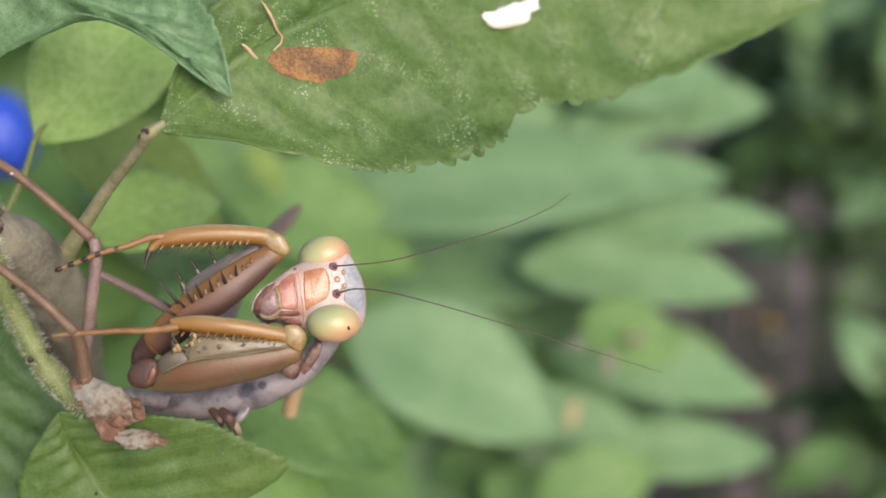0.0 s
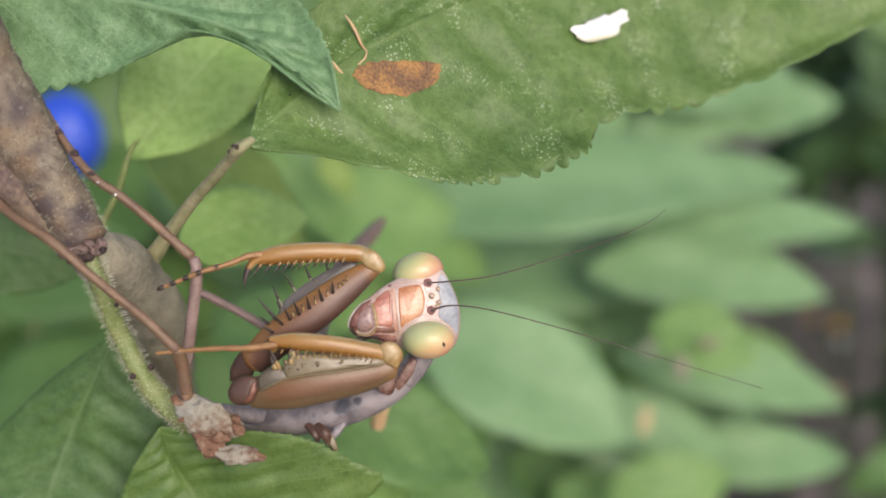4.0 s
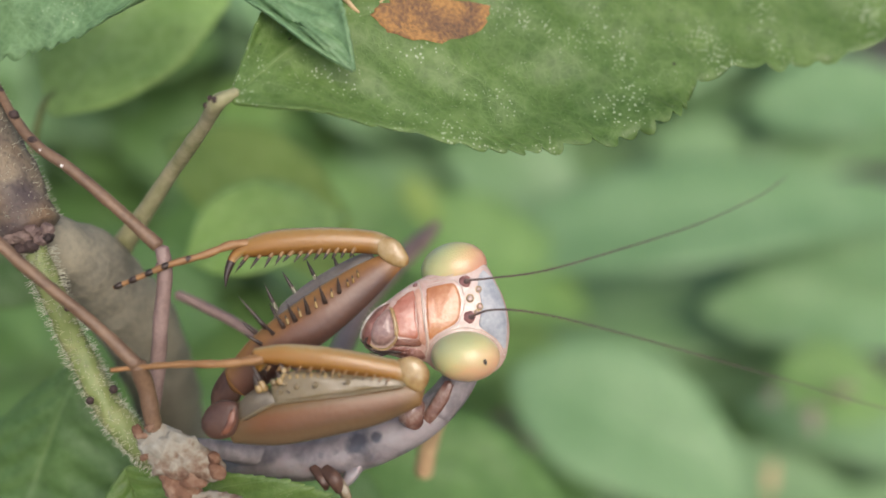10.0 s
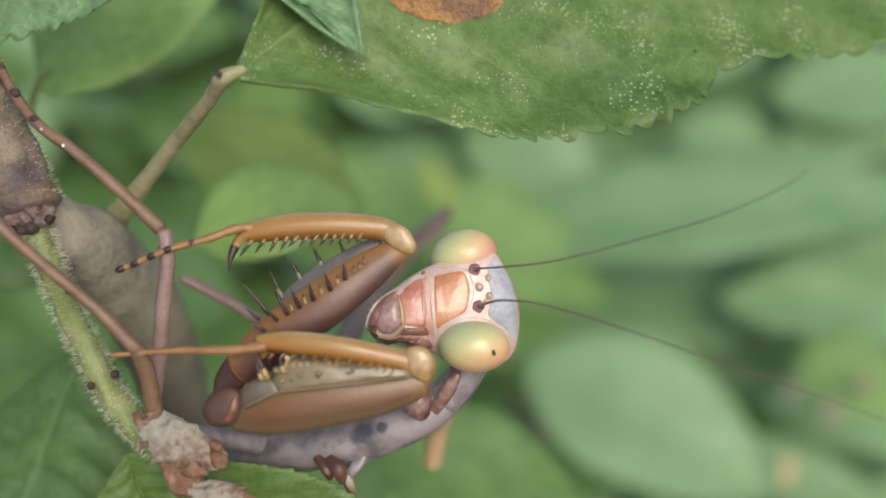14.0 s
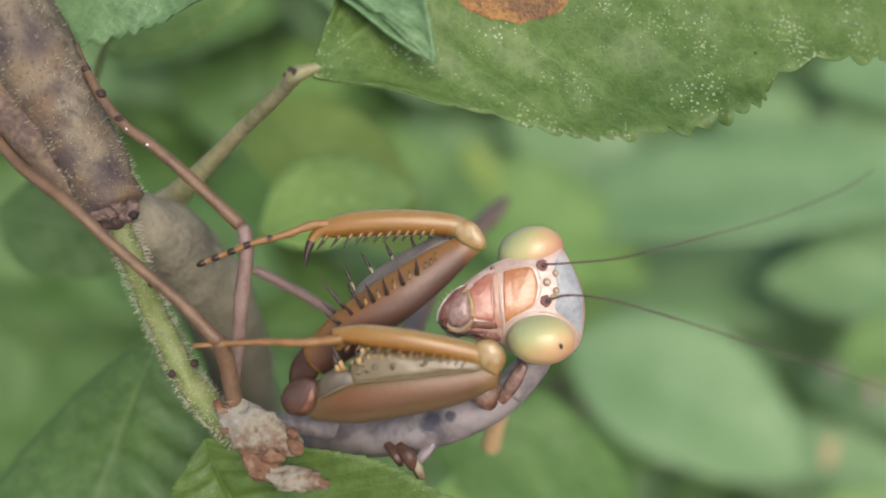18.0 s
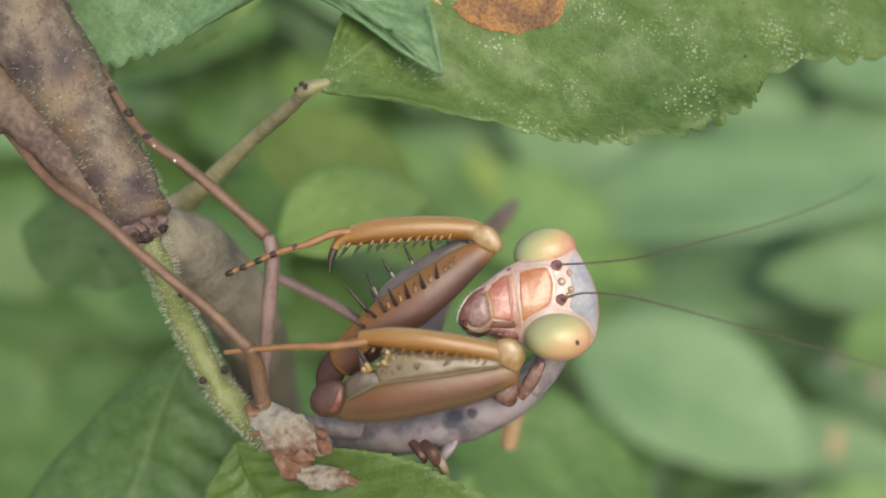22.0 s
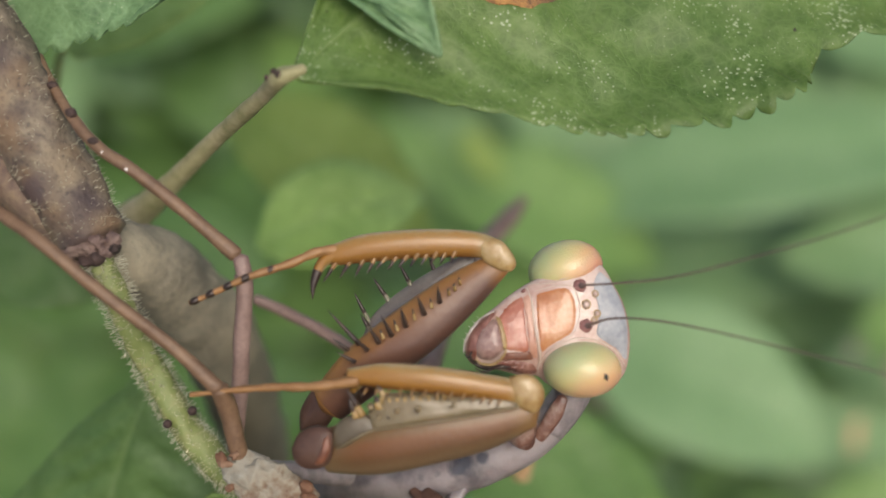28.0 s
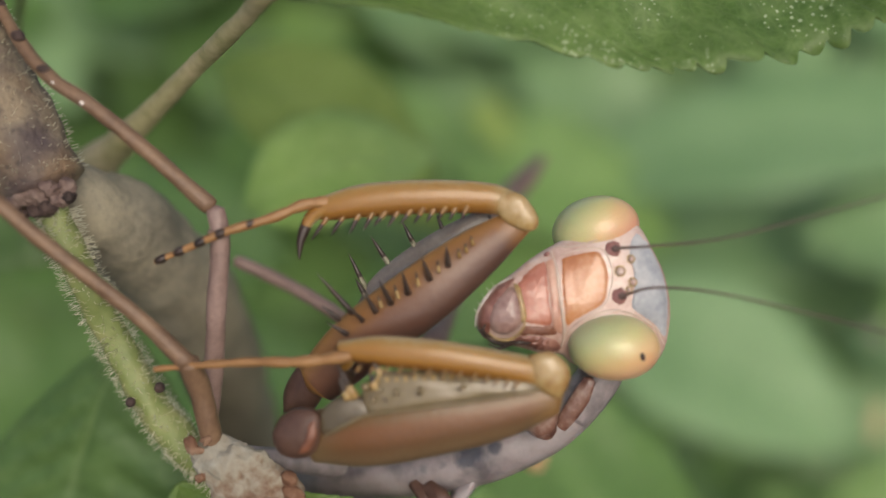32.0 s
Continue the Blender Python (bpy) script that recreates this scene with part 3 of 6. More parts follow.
def build_twig():
    bm = tube(bmesh.new(), [ground_at(-250, 60), (-235, 40, -250), (-190, 10, -20), (-110, -3, 58), (-84.0, -6.0, 57.0), (-66.0, -6.5, 51.0), (-53.0, -6.5, 43.0), (-45.5, -6.3, 34.5), (-40.0, -6.2, 26.8), (-36.42, -2.50, 21.83), (-33.45, -2.00, 16.88), (-31.17, -1.50, 13.00), (-28.52, -1.00, 8.53), (-26.31, -0.70, 4.38), (-25.14, -0.50, 2.14), (-24.71, -0.50, 1.30)],
              [6, 5.4, 4.8, 4.3, 4.1, 4.0, 3.8, 3.7, 3.5, 3.3, 3.15, 2.75, 2.35, 2.05, 1.95, 1.9], 32, 240, rough=0.1)
    branch = part("branch", bm, BARK, shrub, "brown woody branch with mottled grey and purple bark")
    part("branch", tube(bmesh.new(), [(-25.66, 1.00, 1.99), (-24.39, 3.00, 0.35), (-23.00, 6.00, -1.49), (-21.72, 10.00, -4.44), (-21.58, 16.00, -9.05), (-22.37, 24.00, -15.32), (-23.10, 32.00, -23.08), (-23.51, 42.00, -33.60), (-24.37, 56.00, -50.32)],
                        [1.2, 2.2, 2.6, 2.6, 2.55, 2.5, 2.4, 2.4, 2.4], 24, 80, rough=0.14), BARK_GREY, shrub, "grey-green branch running on behind")
    part("knot", lump((-33.64, -1.50, 8.61), ((1.5, 0, -0.9), (0.2, 1.3, 0.2), (0.7, 0, 1.4)), 0.22), PURPLE, branch, "dark swollen knot on the branch")
    for q, a in (((-25.67, -1.90, 0.41), 0.50), ((-25.02, -1.90, 0.75), 0.50), ((-24.36, -1.90, 0.81), 0.55), ((-23.74, -1.90, 1.15), 0.50), ((-23.14, -1.90, 1.27), 0.50), ((-24.01, -1.90, 0.38), 0.42), ((-24.67, -1.90, 0.18), 0.42), ((-23.44, -1.90, 0.72), 0.45), ((-25.24, -1.90, -0.01), 0.40), ((-23.00, -1.90, 0.85), 0.36)):
        part("bud_scar", lump(q, ((a * 0.95, 0, 0.1), (0, 0.4, 0), (-0.1, 0, a * 0.7)), 0.6), NODE if a > 0.44 else DRY, branch, "dark flaky bud scar at the node")
    shoot = part("shoot", tube(bmesh.new(), [(-24.18, -1.00, 0.40), (-23.37, -0.50, -2.12), (-22.25, 1.00, -5.82), (-20.41, 1.50, -9.55), (-18.58, 1.50, -11.58), (-16.93, 1.50, -12.86)],
                               [0.68, 0.72, 0.74, 0.82, 0.88, 0.75], 20, 60, rough=0.22), SHOOT, shrub, "pale green hairy shoot")
    bm = bmesh.new()
    c = spline([(-24.18, -1.00, 0.40), (-23.37, -0.50, -2.12), (-22.25, 1.00, -5.82), (-20.41, 1.50, -9.55), (-18.58, 1.50, -11.58), (-16.93, 1.50, -12.86)], 200)
    for k in range(1700):
        i = rng.randrange(5, 198)
        t = Vector(c[i + 1] - c[i]).normalized()
        w = t.cross(Vector((0, 1, 0))).normalized()
        a = rng.uniform(0, 2 * math.pi)
        d = (w * math.cos(a) + Vector((0, 1, 0)) * math.sin(a)).normalized()
        p = Vector(c[i]) + d * 0.7
        tube(bm, [p, p + d * 0.2 + t * 0.02, p + d * rng.uniform(0.3, 0.6) + t * rng.uniform(-0.15, 0.2)], [0.022, 0.016, 0.006], 3, 2)
    tagged(part("hairs", bm, HAIR, shoot, "fine pale hairs"), kind="stuff")
    for at, r in (((-21.20, 0.40, -8.96), 0.25), ((-19.84, 0.60, -8.28), 0.27), ((-22.14, -1.00, -3.36), 0.18)):
        part("bud", bead(bmesh.new(), at, r, 10), DRY, shoot, "small dark bud")
    part("scar", lump((-15.51, -1.10, -11.87), ((2.35, 0, -1.15), (0.2, 0.8, 0.2), (0.55, 0, 1.2)), 0.2, 56, 36), SCAR, shoot, "pale grey dry scar at the shoot's end")
    part("scar", lump((-13.12, -1.30, -14.71), ((2.0, 0, -0.35), (0.2, 0.6, 0.2), (0.25, 0, 0.62)), 0.3, 48, 30), SCAR, shoot, "cream-brown dry scar below")
    part("scar", lump((-14.96, -1.20, -14.09), ((1.3, 0, -0.8), (0.2, 0.6, 0.2), (0.4, 0, 0.8)), 0.35, 48, 30), RUSTY, shoot, "rusty dry scar tissue")
    for k, (q, a, b) in enumerate((((-17.57, -1.60, -10.59), 0.5, 1.0), ((-16.92, -1.60, -10.25), 0.45, -0.4), ((-13.10, -1.50, -11.95), 0.3, 1.2), ((-12.93, -1.40, -12.84), 0.35, 1.1), ((-17.09, -1.60, -11.92), 0.35, -0.9), ((-14.31, -1.70, -13.51), 0.7, -0.4), ((-11.35, -1.40, -14.83), 0.5, -0.2), ((-15.39, -1.70, -14.39), 0.5, -0.8))):
        part("scar_flake", lump(q, ((a, 0, -0.5 * a * b), (0, 0.2, 0), (0.35 * b * a, 0, a * 0.7)), 0.7, 24, 16), RUSTY, shoot, "rust-brown dry flake")
    part("side_stem", tube(bmesh.new(), [(-36.65, -1.80, 12.20), (-33.71, -1.70, 9.45), (-30.82, -1.50, 6.78), (-28.38, -1.10, 3.88), (-26.12, -0.80, 1.55), (-24.68, -0.70, -0.01)],
                          [1.5, 1.5, 1.35, 1.2, 0.9, 0.4], 20, 70, rough=0.2), PURPLE, branch, "dark purple-brown underside of the branch")
    bm = bmesh.new()
    line = spline([(-33.45, -2.00, 16.88), (-31.17, -1.50, 13.00), (-28.52, -1.00, 8.53), (-26.31, -0.70, 4.38), (-24.71, -0.50, 1.30)], 200)
    for k in range(1100):
        i = rng.randrange(20, 199)
        t = Vector(line[i + 1] - line[i]).normalized()
        w = t.cross(Vector((0, 1, 0))).normalized()
        a = rng.uniform(0, 2 * math.pi)
        d = (w * math.cos(a) + Vector((0, 1, 0)) * math.sin(a)).normalized()
        p = Vector(line[i]) + d * (2.8 - 0.9 * i / 200)
        tube(bm, [p, p + d * rng.uniform(0.2, 0.35) + t * rng.uniform(-0.1, 0.15)], [0.016, 0.006], 3, 1)
    tagged(part("hairs", bm, HAIR, branch, "fine pale fuzz on the bark"), kind="stuff")


build_twig()


def build_near_leaves():
    # the large speckled leaf above the insect
    pet = part("petiole", tube(bmesh.new(), [(-23.72, 10.00, -2.63), (-22.13, 8.50, -1.18), (-20.75, 7.00, 0.32), (-19.24, 5.50, 2.13), (-17.10, 3.00, 4.55), (-15.11, 0.00, 6.29), (-13.76, -2.00, 7.49), (-12.73, -4.00, 8.30), (-11.71, -3.90, 9.07)],
                               [1.2, 0.95, 0.72, 0.58, 0.5, 0.46, 0.42, 0.48, 0.26], 12, 40, rough=0.12), PETIOLE, shrub, "greenish brown petiole with dark specks")
    for at, r in (((-12.77, -4.40, 8.42), 0.22), ((-13.11, -4.20, 8.51), 0.18), ((-13.42, -3.90, 8.14), 0.16), ((-14.87, -0.90, 6.78), 0.12), ((-16.11, 1.20, 5.42), 0.12), ((-17.21, 2.60, 4.62), 0.12)):
        part("bud", bead(bmesh.new(), at, r, 10), DRY, pet, "small dark bud")
    mid = [(-11.96, -4.00, 8.54), (-9.45, -2.00, 11.49), (-5.29, 0.00, 15.15), (1.44, 4.00, 19.53), (12.22, 8.00, 23.88), (26.70, 12.00, 27.71), (42.87, 14.00, 27.49), (52.97, 16.00, 26.33)]
    low = [(-11.85, -4.00, 8.36), (-7.77, -4.00, 7.88), (-2.98, -2.00, 7.18), (2.44, -1.00, 6.19), (6.35, 0.00, 6.14), (10.57, 1.00, 7.20), (13.87, 2.00, 8.59), (16.50, 5.00, 11.64), (23.75, 8.00, 13.10), (33.22, 11.00, 16.76), (44.20, 14.00, 22.17), (52.97, 16.00, 26.33)]
    high = [(-12.13, -4.00, 8.71), (-10.68, -1.00, 14.57), (-6.96, 2.00, 20.15), (2.68, 6.00, 25.28), (17.60, 10.00, 29.99), (33.59, 13.00, 31.99), (46.52, 15.00, 29.61), (52.97, 16.00, 26.33)]
    surf = leaf_surface(mid, low, high, teeth=34, depth=0.07, puff=0.75, veins=9, hump=-0.8, seed=3, curl=CURL, slope=0.13)
    top = leaf_part(shrub, surf, LEAF_TOP, 272, 44, 0.25, "large speckled green toothed leaf with a rust spot")
    # the rust spot, a dry patch lying in the leaf
    bm = bmesh.new()
    c = spline([(-4.61, 2.00, 14.37), (-3.54, 2.00, 15.43), (-0.88, 2.00, 15.81), (2.24, 2.00, 15.89), (2.24, 2.00, 14.52), (-0.12, 2.00, 13.00), (-3.16, 2.00, 13.31), (-4.61, 2.00, 14.37)], 40)[:-1]
    return surf, top, c, pet


CURL = 1.3
TOP_SURF, TOP_LEAF, SPOT_RING, TOP_STALK = build_near_leaves()


class Drape:
    """Lays things on a leaf: for a place across and up it gives the depth of the leaf there."""

    def __init__(self, surf, nu=200, nv=40):
        self.p = np.array([surf(i / nu, -1 + 1.12 * j / nv) for i in range(nu + 1) for j in range(nv + 1)])

    def on(self, q, lift=0.15):
        d = (self.p[:, 0] - q[0]) ** 2 + (self.p[:, 2] - q[2]) ** 2
        near = np.argsort(d)[:6]
        w = 1 / (d[near] + 0.02)
        return Vector((q[0], float((self.p[near, 1] * w).sum() / w.sum()) - lift, q[2]))


def patch(bm, ring, drape, lift, dome, rings=7, wob=0.0):
    """A draped blister inside a closed ring of points, on whatever it is draped over."""
    c = np.mean(ring, 0)
    n = len(ring)
    mid = bm.verts.new(drape(c, lift + dome))
    prev = None
    for k in range(1, rings + 1):
        f = k / rings
        cur = []
        for j in range(n):
            q = c + (ring[j] - c) * f * (1 + wob * noise.noise(Vector((j * 0.7, 1, 2))))
            cur.append(bm.verts.new(drape(q, lift + dome * (1 - f**3) - (0.12 if k == rings else 0))))
        for j in range(n):
            if prev:
                bm.faces.new((prev[j], cur[j], cur[(j + 1) % n], prev[(j + 1) % n]))
            else:
                bm.faces.new((mid, cur[j], cur[(j + 1) % n]))
        prev = cur
    return bm


def build_leaf_details():
    d = Drape(TOP_SURF)
    part("leaf_spot", patch(bmesh.new(), SPOT_RING, d.on, 0.3, 0.02, 12, 0.14), SPOT, TOP_LEAF, "dry rust-orange cracked spot")
    flake = thing("flake", tuple(d.on((15.00, 0.00, 19.00), 0.1)), "white papery flake stuck on the speckled leaf", "flake")
    corners = [(13.82, 6.00, 19.55), (14.28, 6.00, 19.97), (14.84, 6.00, 19.84), (15.50, 6.00, 20.40), (16.34, 6.00, 20.69), (16.99, 6.00, 21.07), (17.27, 6.00, 20.93), (18.02, 6.00, 21.36), (18.58, 6.00, 21.69), (19.24, 6.00, 21.61), (19.15, 6.00, 21.15), (19.38, 6.00, 20.83), (18.82, 6.00, 20.45), (18.49, 6.00, 20.30), (18.31, 6.00, 19.52), (17.28, 6.00, 19.22), (16.15, 6.00, 18.93), (14.94, 6.00, 18.64), (14.57, 6.00, 19.10)]
    ring = np.array([np.array(a) + (np.array(b) - np.array(a)) * f for a, b in zip(corners, corners[1:] + corners[:1]) for f in (0.0, 0.33, 0.67)])
    part("flake_body", patch(bmesh.new(), ring, d.on, 0.75, 0.2, 5, 0.05), WHITE, flake)
    part("flake_edge", tube(bmesh.new(), [d.on(q, 0.7) for q in [(14.47, 6.00, 19.00), (15.41, 6.00, 18.74), (16.57, 6.00, 18.98), (17.74, 6.00, 19.32), (18.40, 6.00, 19.79)]], [0.1, 0.16, 0.18, 0.14, 0.08], 8, 20, rough=0.4), HAIR, flake, "cream rolled edge")
    # dry torn strips beside the spot
    for pts, r in (([(-5.10, 0.00, 19.22), (-4.60, 0.00, 18.55), (-4.17, 0.00, 17.71), (-3.83, 0.00, 16.95), (-3.41, 0.00, 16.36)], 0.13), ([(-6.45, 0.00, 15.56), (-6.03, 0.00, 15.23), (-5.69, 0.00, 14.85), (-5.26, 0.00, 14.48)], 0.16), ([(-3.41, 0.00, 16.36), (-3.57, 0.00, 15.81), (-4.08, 0.00, 15.25)], 0.1)):
        part("torn_edge", tube(bmesh.new(), [d.on(q, 0.2) for q in pts], [r * 0.5] + [r] * (len(pts) - 2) + [r * 0.5], 8, 20, rough=0.4), STRAW, TOP_LEAF, "dry torn brown edge")
    # bluish leaf whose tip hangs before the speckled one
    mid = [(-43.26, 3.00, 22.48), (-30.80, 2.00, 20.73), (-20.32, 0.00, 19.16), (-12.63, -2.00, 16.69), (-8.07, -3.20, 13.35), (-5.40, -3.60, 10.97)]
    low = [(-43.26, 3.00, 22.48), (-38.68, 3.00, 14.42), (-30.95, 2.50, 12.37), (-27.44, 2.00, 12.97), (-23.33, 1.50, 14.01), (-19.69, 0.00, 15.61), (-17.05, -1.00, 17.00), (-13.87, -1.80, 16.39), (-10.54, -2.60, 14.56), (-7.67, -3.30, 12.33), (-5.40, -3.60, 10.97)]
    high = [(-43.26, 3.00, 22.48), (-31.12, 3.00, 26.57), (-19.44, 2.00, 24.78), (-12.84, 0.00, 22.22), (-9.19, -1.50, 19.82), (-6.88, -2.60, 16.65), (-5.85, -3.20, 13.78), (-5.36, -3.60, 10.97)]
    swaying = [leaf_part(shrub, leaf_surface(mid, low, high, teeth=32, depth=0.11, puff=0.6, veins=9, hump=-0.6, seed=8, curl=0.35, slope=0.2), LEAF_BLUE, 288, 40, 0.25, "bluish green toothed leaf with a hanging tip")]
    # leaves at the foot of the shoot
    mid = [(-19.38, 1.60, -13.17), (-18.86, 2.60, -15.62), (-17.42, 3.40, -18.39), (-14.96, 4.00, -22.01), (-12.93, 5.00, -25.48)]
    low = [(-19.45, 1.60, -13.18), (-20.47, 1.60, -14.61), (-21.74, 2.00, -16.84), (-22.65, 3.00, -19.97), (-21.39, 4.00, -23.98), (-12.93, 5.00, -25.48)]
    high = [(-19.24, 1.60, -13.06), (-16.14, 1.60, -13.27), (-12.53, 1.10, -13.23), (-9.40, 0.90, -13.53), (-7.20, 1.10, -14.25), (-4.66, 1.60, -15.70), (-2.28, 2.60, -18.31), (-12.93, 5.00, -25.48)]
    leaf_part(shrub, leaf_surface(mid, low, high, teeth=26, depth=0.035, puff=0.4, veins=8, hump=0.4, seed=11, curl=0.35, slope=0.2), LEAF_FOOT, 160, 36, 0.25, "green toothed leaf below the insect")
    mid = [(-23.88, 8.00, -6.23), (-26.39, 9.00, -10.95), (-28.47, 10.00, -15.78), (-30.08, 10.00, -20.45), (-31.45, 10.00, -26.06)]
    low = [(-23.97, 8.00, -6.23), (-29.17, 10.00, -9.90), (-33.16, 11.00, -13.56), (-37.67, 12.00, -18.46), (-39.15, 11.00, -22.94), (-31.45, 10.00, -26.06)]
    high = [(-23.79, 8.00, -6.23), (-22.03, 9.00, -10.05), (-19.72, 9.00, -14.73), (-18.48, 10.00, -20.12), (-21.74, 10.00, -24.33), (-31.45, 10.00, -26.06)]
    leaf_part(shrub, leaf_surface(mid, low, high, teeth=22, depth=0.04, puff=0.4, veins=8, hump=0.4, seed=14, slope=0.2), LEAF_UNDER, 140, 34, 0.25, "broad green leaf with a pale midrib below the twig")
    # soft leaves a little behind the twig
    for k, (a, b, w, nrm, m, dr, t) in enumerate([
        ((-24.28, 15.00, 9.15), (-11.45, 24.00, 26.51), 12.5, (0.1, -1, 0.3), LEAF_THIN, 0.1, 0),
        ((-21.53, 22.00, 0.97), (-8.91, 26.00, 4.55), 9.0, (0, -1, 0.5), LEAF_THIN, 0.15, 0),
        ((-27.98, 42.00, 13.45), (-8.75, 48.00, -1.07), 14, (0.1, -1, 0.8), LEAF_YELLOW, 0.12, 0),
        ((-44.0, 22.00, 1.5), (-30.5, 24.00, -1.8), 9.5, (0, -1, 0.3), LEAF_UNDER, 0.1, 12),
        ((-7.73, 34.00, -17.29), (12.78, 40.00, -25.00), 13, (0, -1, 0.6), LEAF_DARK, 0.1, 0),
        ((-7.42, 30.00, -23.78), (3.69, 40.00, -32.80), 12, (0, -1, 0.6), LEAF_SOFT, 0.1, 0),
    ]):
        ob = leaf_part(shrub, simple_leaf(a, b, w, nrm, dr, 0.1, 0, 0.5, seed=k * 3.1), m, 36, 14, 0.25)
        if k == 0:
            swaying.append(ob)
    stalk = part("petiole", tube(bmesh.new(), [(-28.12, 16.00, -0.09), (-25.62, 15.50, 4.96), (-24.37, 15.00, 8.65), (-23.51, 15.40, 9.91)], [0.3, 0.3, 0.26, 0.06], 8, 20), SHOOT, shrub)
    return swaying + [stalk]


BLUISH, HEART, STALK = build_leaf_details()


# ---- the mantis ----
mantis = thing("praying_mantis", (-12.87, 0.00, -9.98), "tan and pinkish praying mantis with folded forelegs clinging to the twig", "mantis")


def membrane():
    m, nt, bsdf = nodes_of("greyish membrane")
    tc = nt.nodes.new("ShaderNodeTexCoord")
    n = add(nt, "ShaderNodeTexNoise", Scale=900.0, Detail=4.0)
    nt.links.new(tc.outputs["Object"], n.inputs["Vector"])
    nt.links.new(ramp(nt, n.outputs[0], [(0.35, (0.2, 0.18, 0.12)), (0.65, (0.36, 0.33, 0.24))]), bsdf.inputs["Base Color"])
    bsdf.inputs["Roughness"].default_value = 0.35
    tr = nt.nodes.new("ShaderNodeBsdfTransparent")
    ms = nt.nodes.new("ShaderNodeMixShader")
    ms.inputs[0].default_value = 0.42
    nt.links.new(bsdf.outputs[0], ms.inputs[1])
    nt.links.new(tr.outputs[0], ms.inputs[2])
    nt.links.new(ms.outputs[0], nt.nodes["Material Output"].inputs[0])
    return m


MEMBRANE = membrane()
LAMELLA = mottled("grey-lilac membrane", [(0.34, (0.111, 0.0935, 0.085)), (0.66, (0.204, 0.183, 0.162))], 0.3, 1.5, 0.4, 0.2, sss=0.3, coat=0.2)


class Pebble:
    """A rounded shell with a free outline: front and back are its heights over the outline's plane."""

    def __init__(self, outline, front, back, n=48, power=0.5):
        self.ring = spline(list(outline) + [outline[0]], n)[:-1]
        self.c = self.ring.mean(0)
        self.front, self.back, self.power = front, back, power
        self.ang = np.arctan2(self.ring[:, 2] - self.c[2], self.ring[:, 0] - self.c[0])

    def rho(self, q):
        a = math.atan2(q[2] - self.c[2], q[0] - self.c[0])
        i = int(np.argmin(np.abs((self.ang - a + math.pi) % (2 * math.pi) - math.pi)))
        e = self.ring[i]
        return min(1.0, math.hypot(q[0] - self.c[0], q[2] - self.c[2]) / math.hypot(e[0] - self.c[0], e[2] - self.c[2])), e

    def on(self, q, lift=0.0):
        r, e = self.rho(q)
        y = self.c[1] + (e[1] - self.c[1]) * r - self.front * (1 - r * r) ** self.power
        return Vector((q[0], y - lift, q[2]))

    def build(self, rings=12):
        bm = bmesh.new()
        n = len(self.ring)

        def cap(h):
            tip = bm.verts.new((self.c[0], self.c[1] - h, self.c[2]))
            prev = None
            for k in range(1, rings):
                f = math.sin(math.pi / 2 * k / rings)
                g = h * (1 - f * f) ** self.power
                cur = [bm.verts.new(Vector(self.c + (e - self.c) * f) - Vector((0, g, 0))) for e in self.ring]
                for j in range(n):
                    if prev:
                        bm.faces.new((prev[j], cur[j], cur[(j + 1) % n], prev[(j + 1) % n]))
                    else:
                        bm.faces.new((tip, cur[j], cur[(j + 1) % n]))
                prev = cur
            return prev

        a, b = cap(self.front), cap(-self.back)
        rim = [bm.verts.new(e) for e in self.ring]
        for p in (a, b):
            for j in range(n):
                bm.faces.new((p[j], rim[j], rim[(j + 1) % n], p[(j + 1) % n]))
        return bm


def eye_material(name, along, down):
    m, nt, bsdf = nodes_of(name)
    tc = nt.nodes.new("ShaderNodeTexCoord")
    sep = nt.nodes.new("ShaderNodeSeparateXYZ")
    nt.links.new(tc.outputs["Generated"], sep.inputs[0])
    f = math_node(nt, "ADD", math_node(nt, "MULTIPLY", sep.outputs[0], along), math_node(nt, "MULTIPLY", math_node(nt, "SUBTRACT", 1.0, sep.outputs[2]), down))
    ns = add(nt, "ShaderNodeTexNoise", Scale=600.0, Detail=3.0)
    nt.links.new(tc.outputs["Object"], ns.inputs["Vector"])
    f = math_node(nt, "ADD", f, math_node(nt, "MULTIPLY", math_node(nt, "SUBTRACT", ns.outputs[0], 0.5), 0.12))
    nt.links.new(ramp(nt, f, [(0.12, (0.34, 0.37, 0.22)), (0.3, (0.4, 0.43, 0.21)), (0.46, (0.5, 0.46, 0.21)), (0.62, (0.58, 0.4, 0.2)), (0.85, (0.54, 0.27, 0.17))]), bsdf.inputs["Base Color"])
    bsdf.inputs["Roughness"].default_value = 0.28
    bsdf.inputs["Subsurface Weight"].default_value = 0.25
    bsdf.inputs["Subsurface Scale"].default_value = 0.0005
    bsdf.inputs["Coat Weight"].default_value = 0.5
    bsdf.inputs["Coat Roughness"].default_value = 0.22
    bsdf.inputs["Specular IOR Level"].default_value = 0.4
    fac = add(nt, "ShaderNodeTexVoronoi", Scale=9000.0)
    nt.links.new(tc.outputs["Object"], fac.inputs["Vector"])
    bumped(nt, bsdf, fac.outputs["Distance"], 0.3, 0.00005)
    return m


EYE_UP = eye_material("pale green eye", 0.75, 0.35)
EYE_LOW = eye_material("pale green and peach eye", 0.45, 0.5)


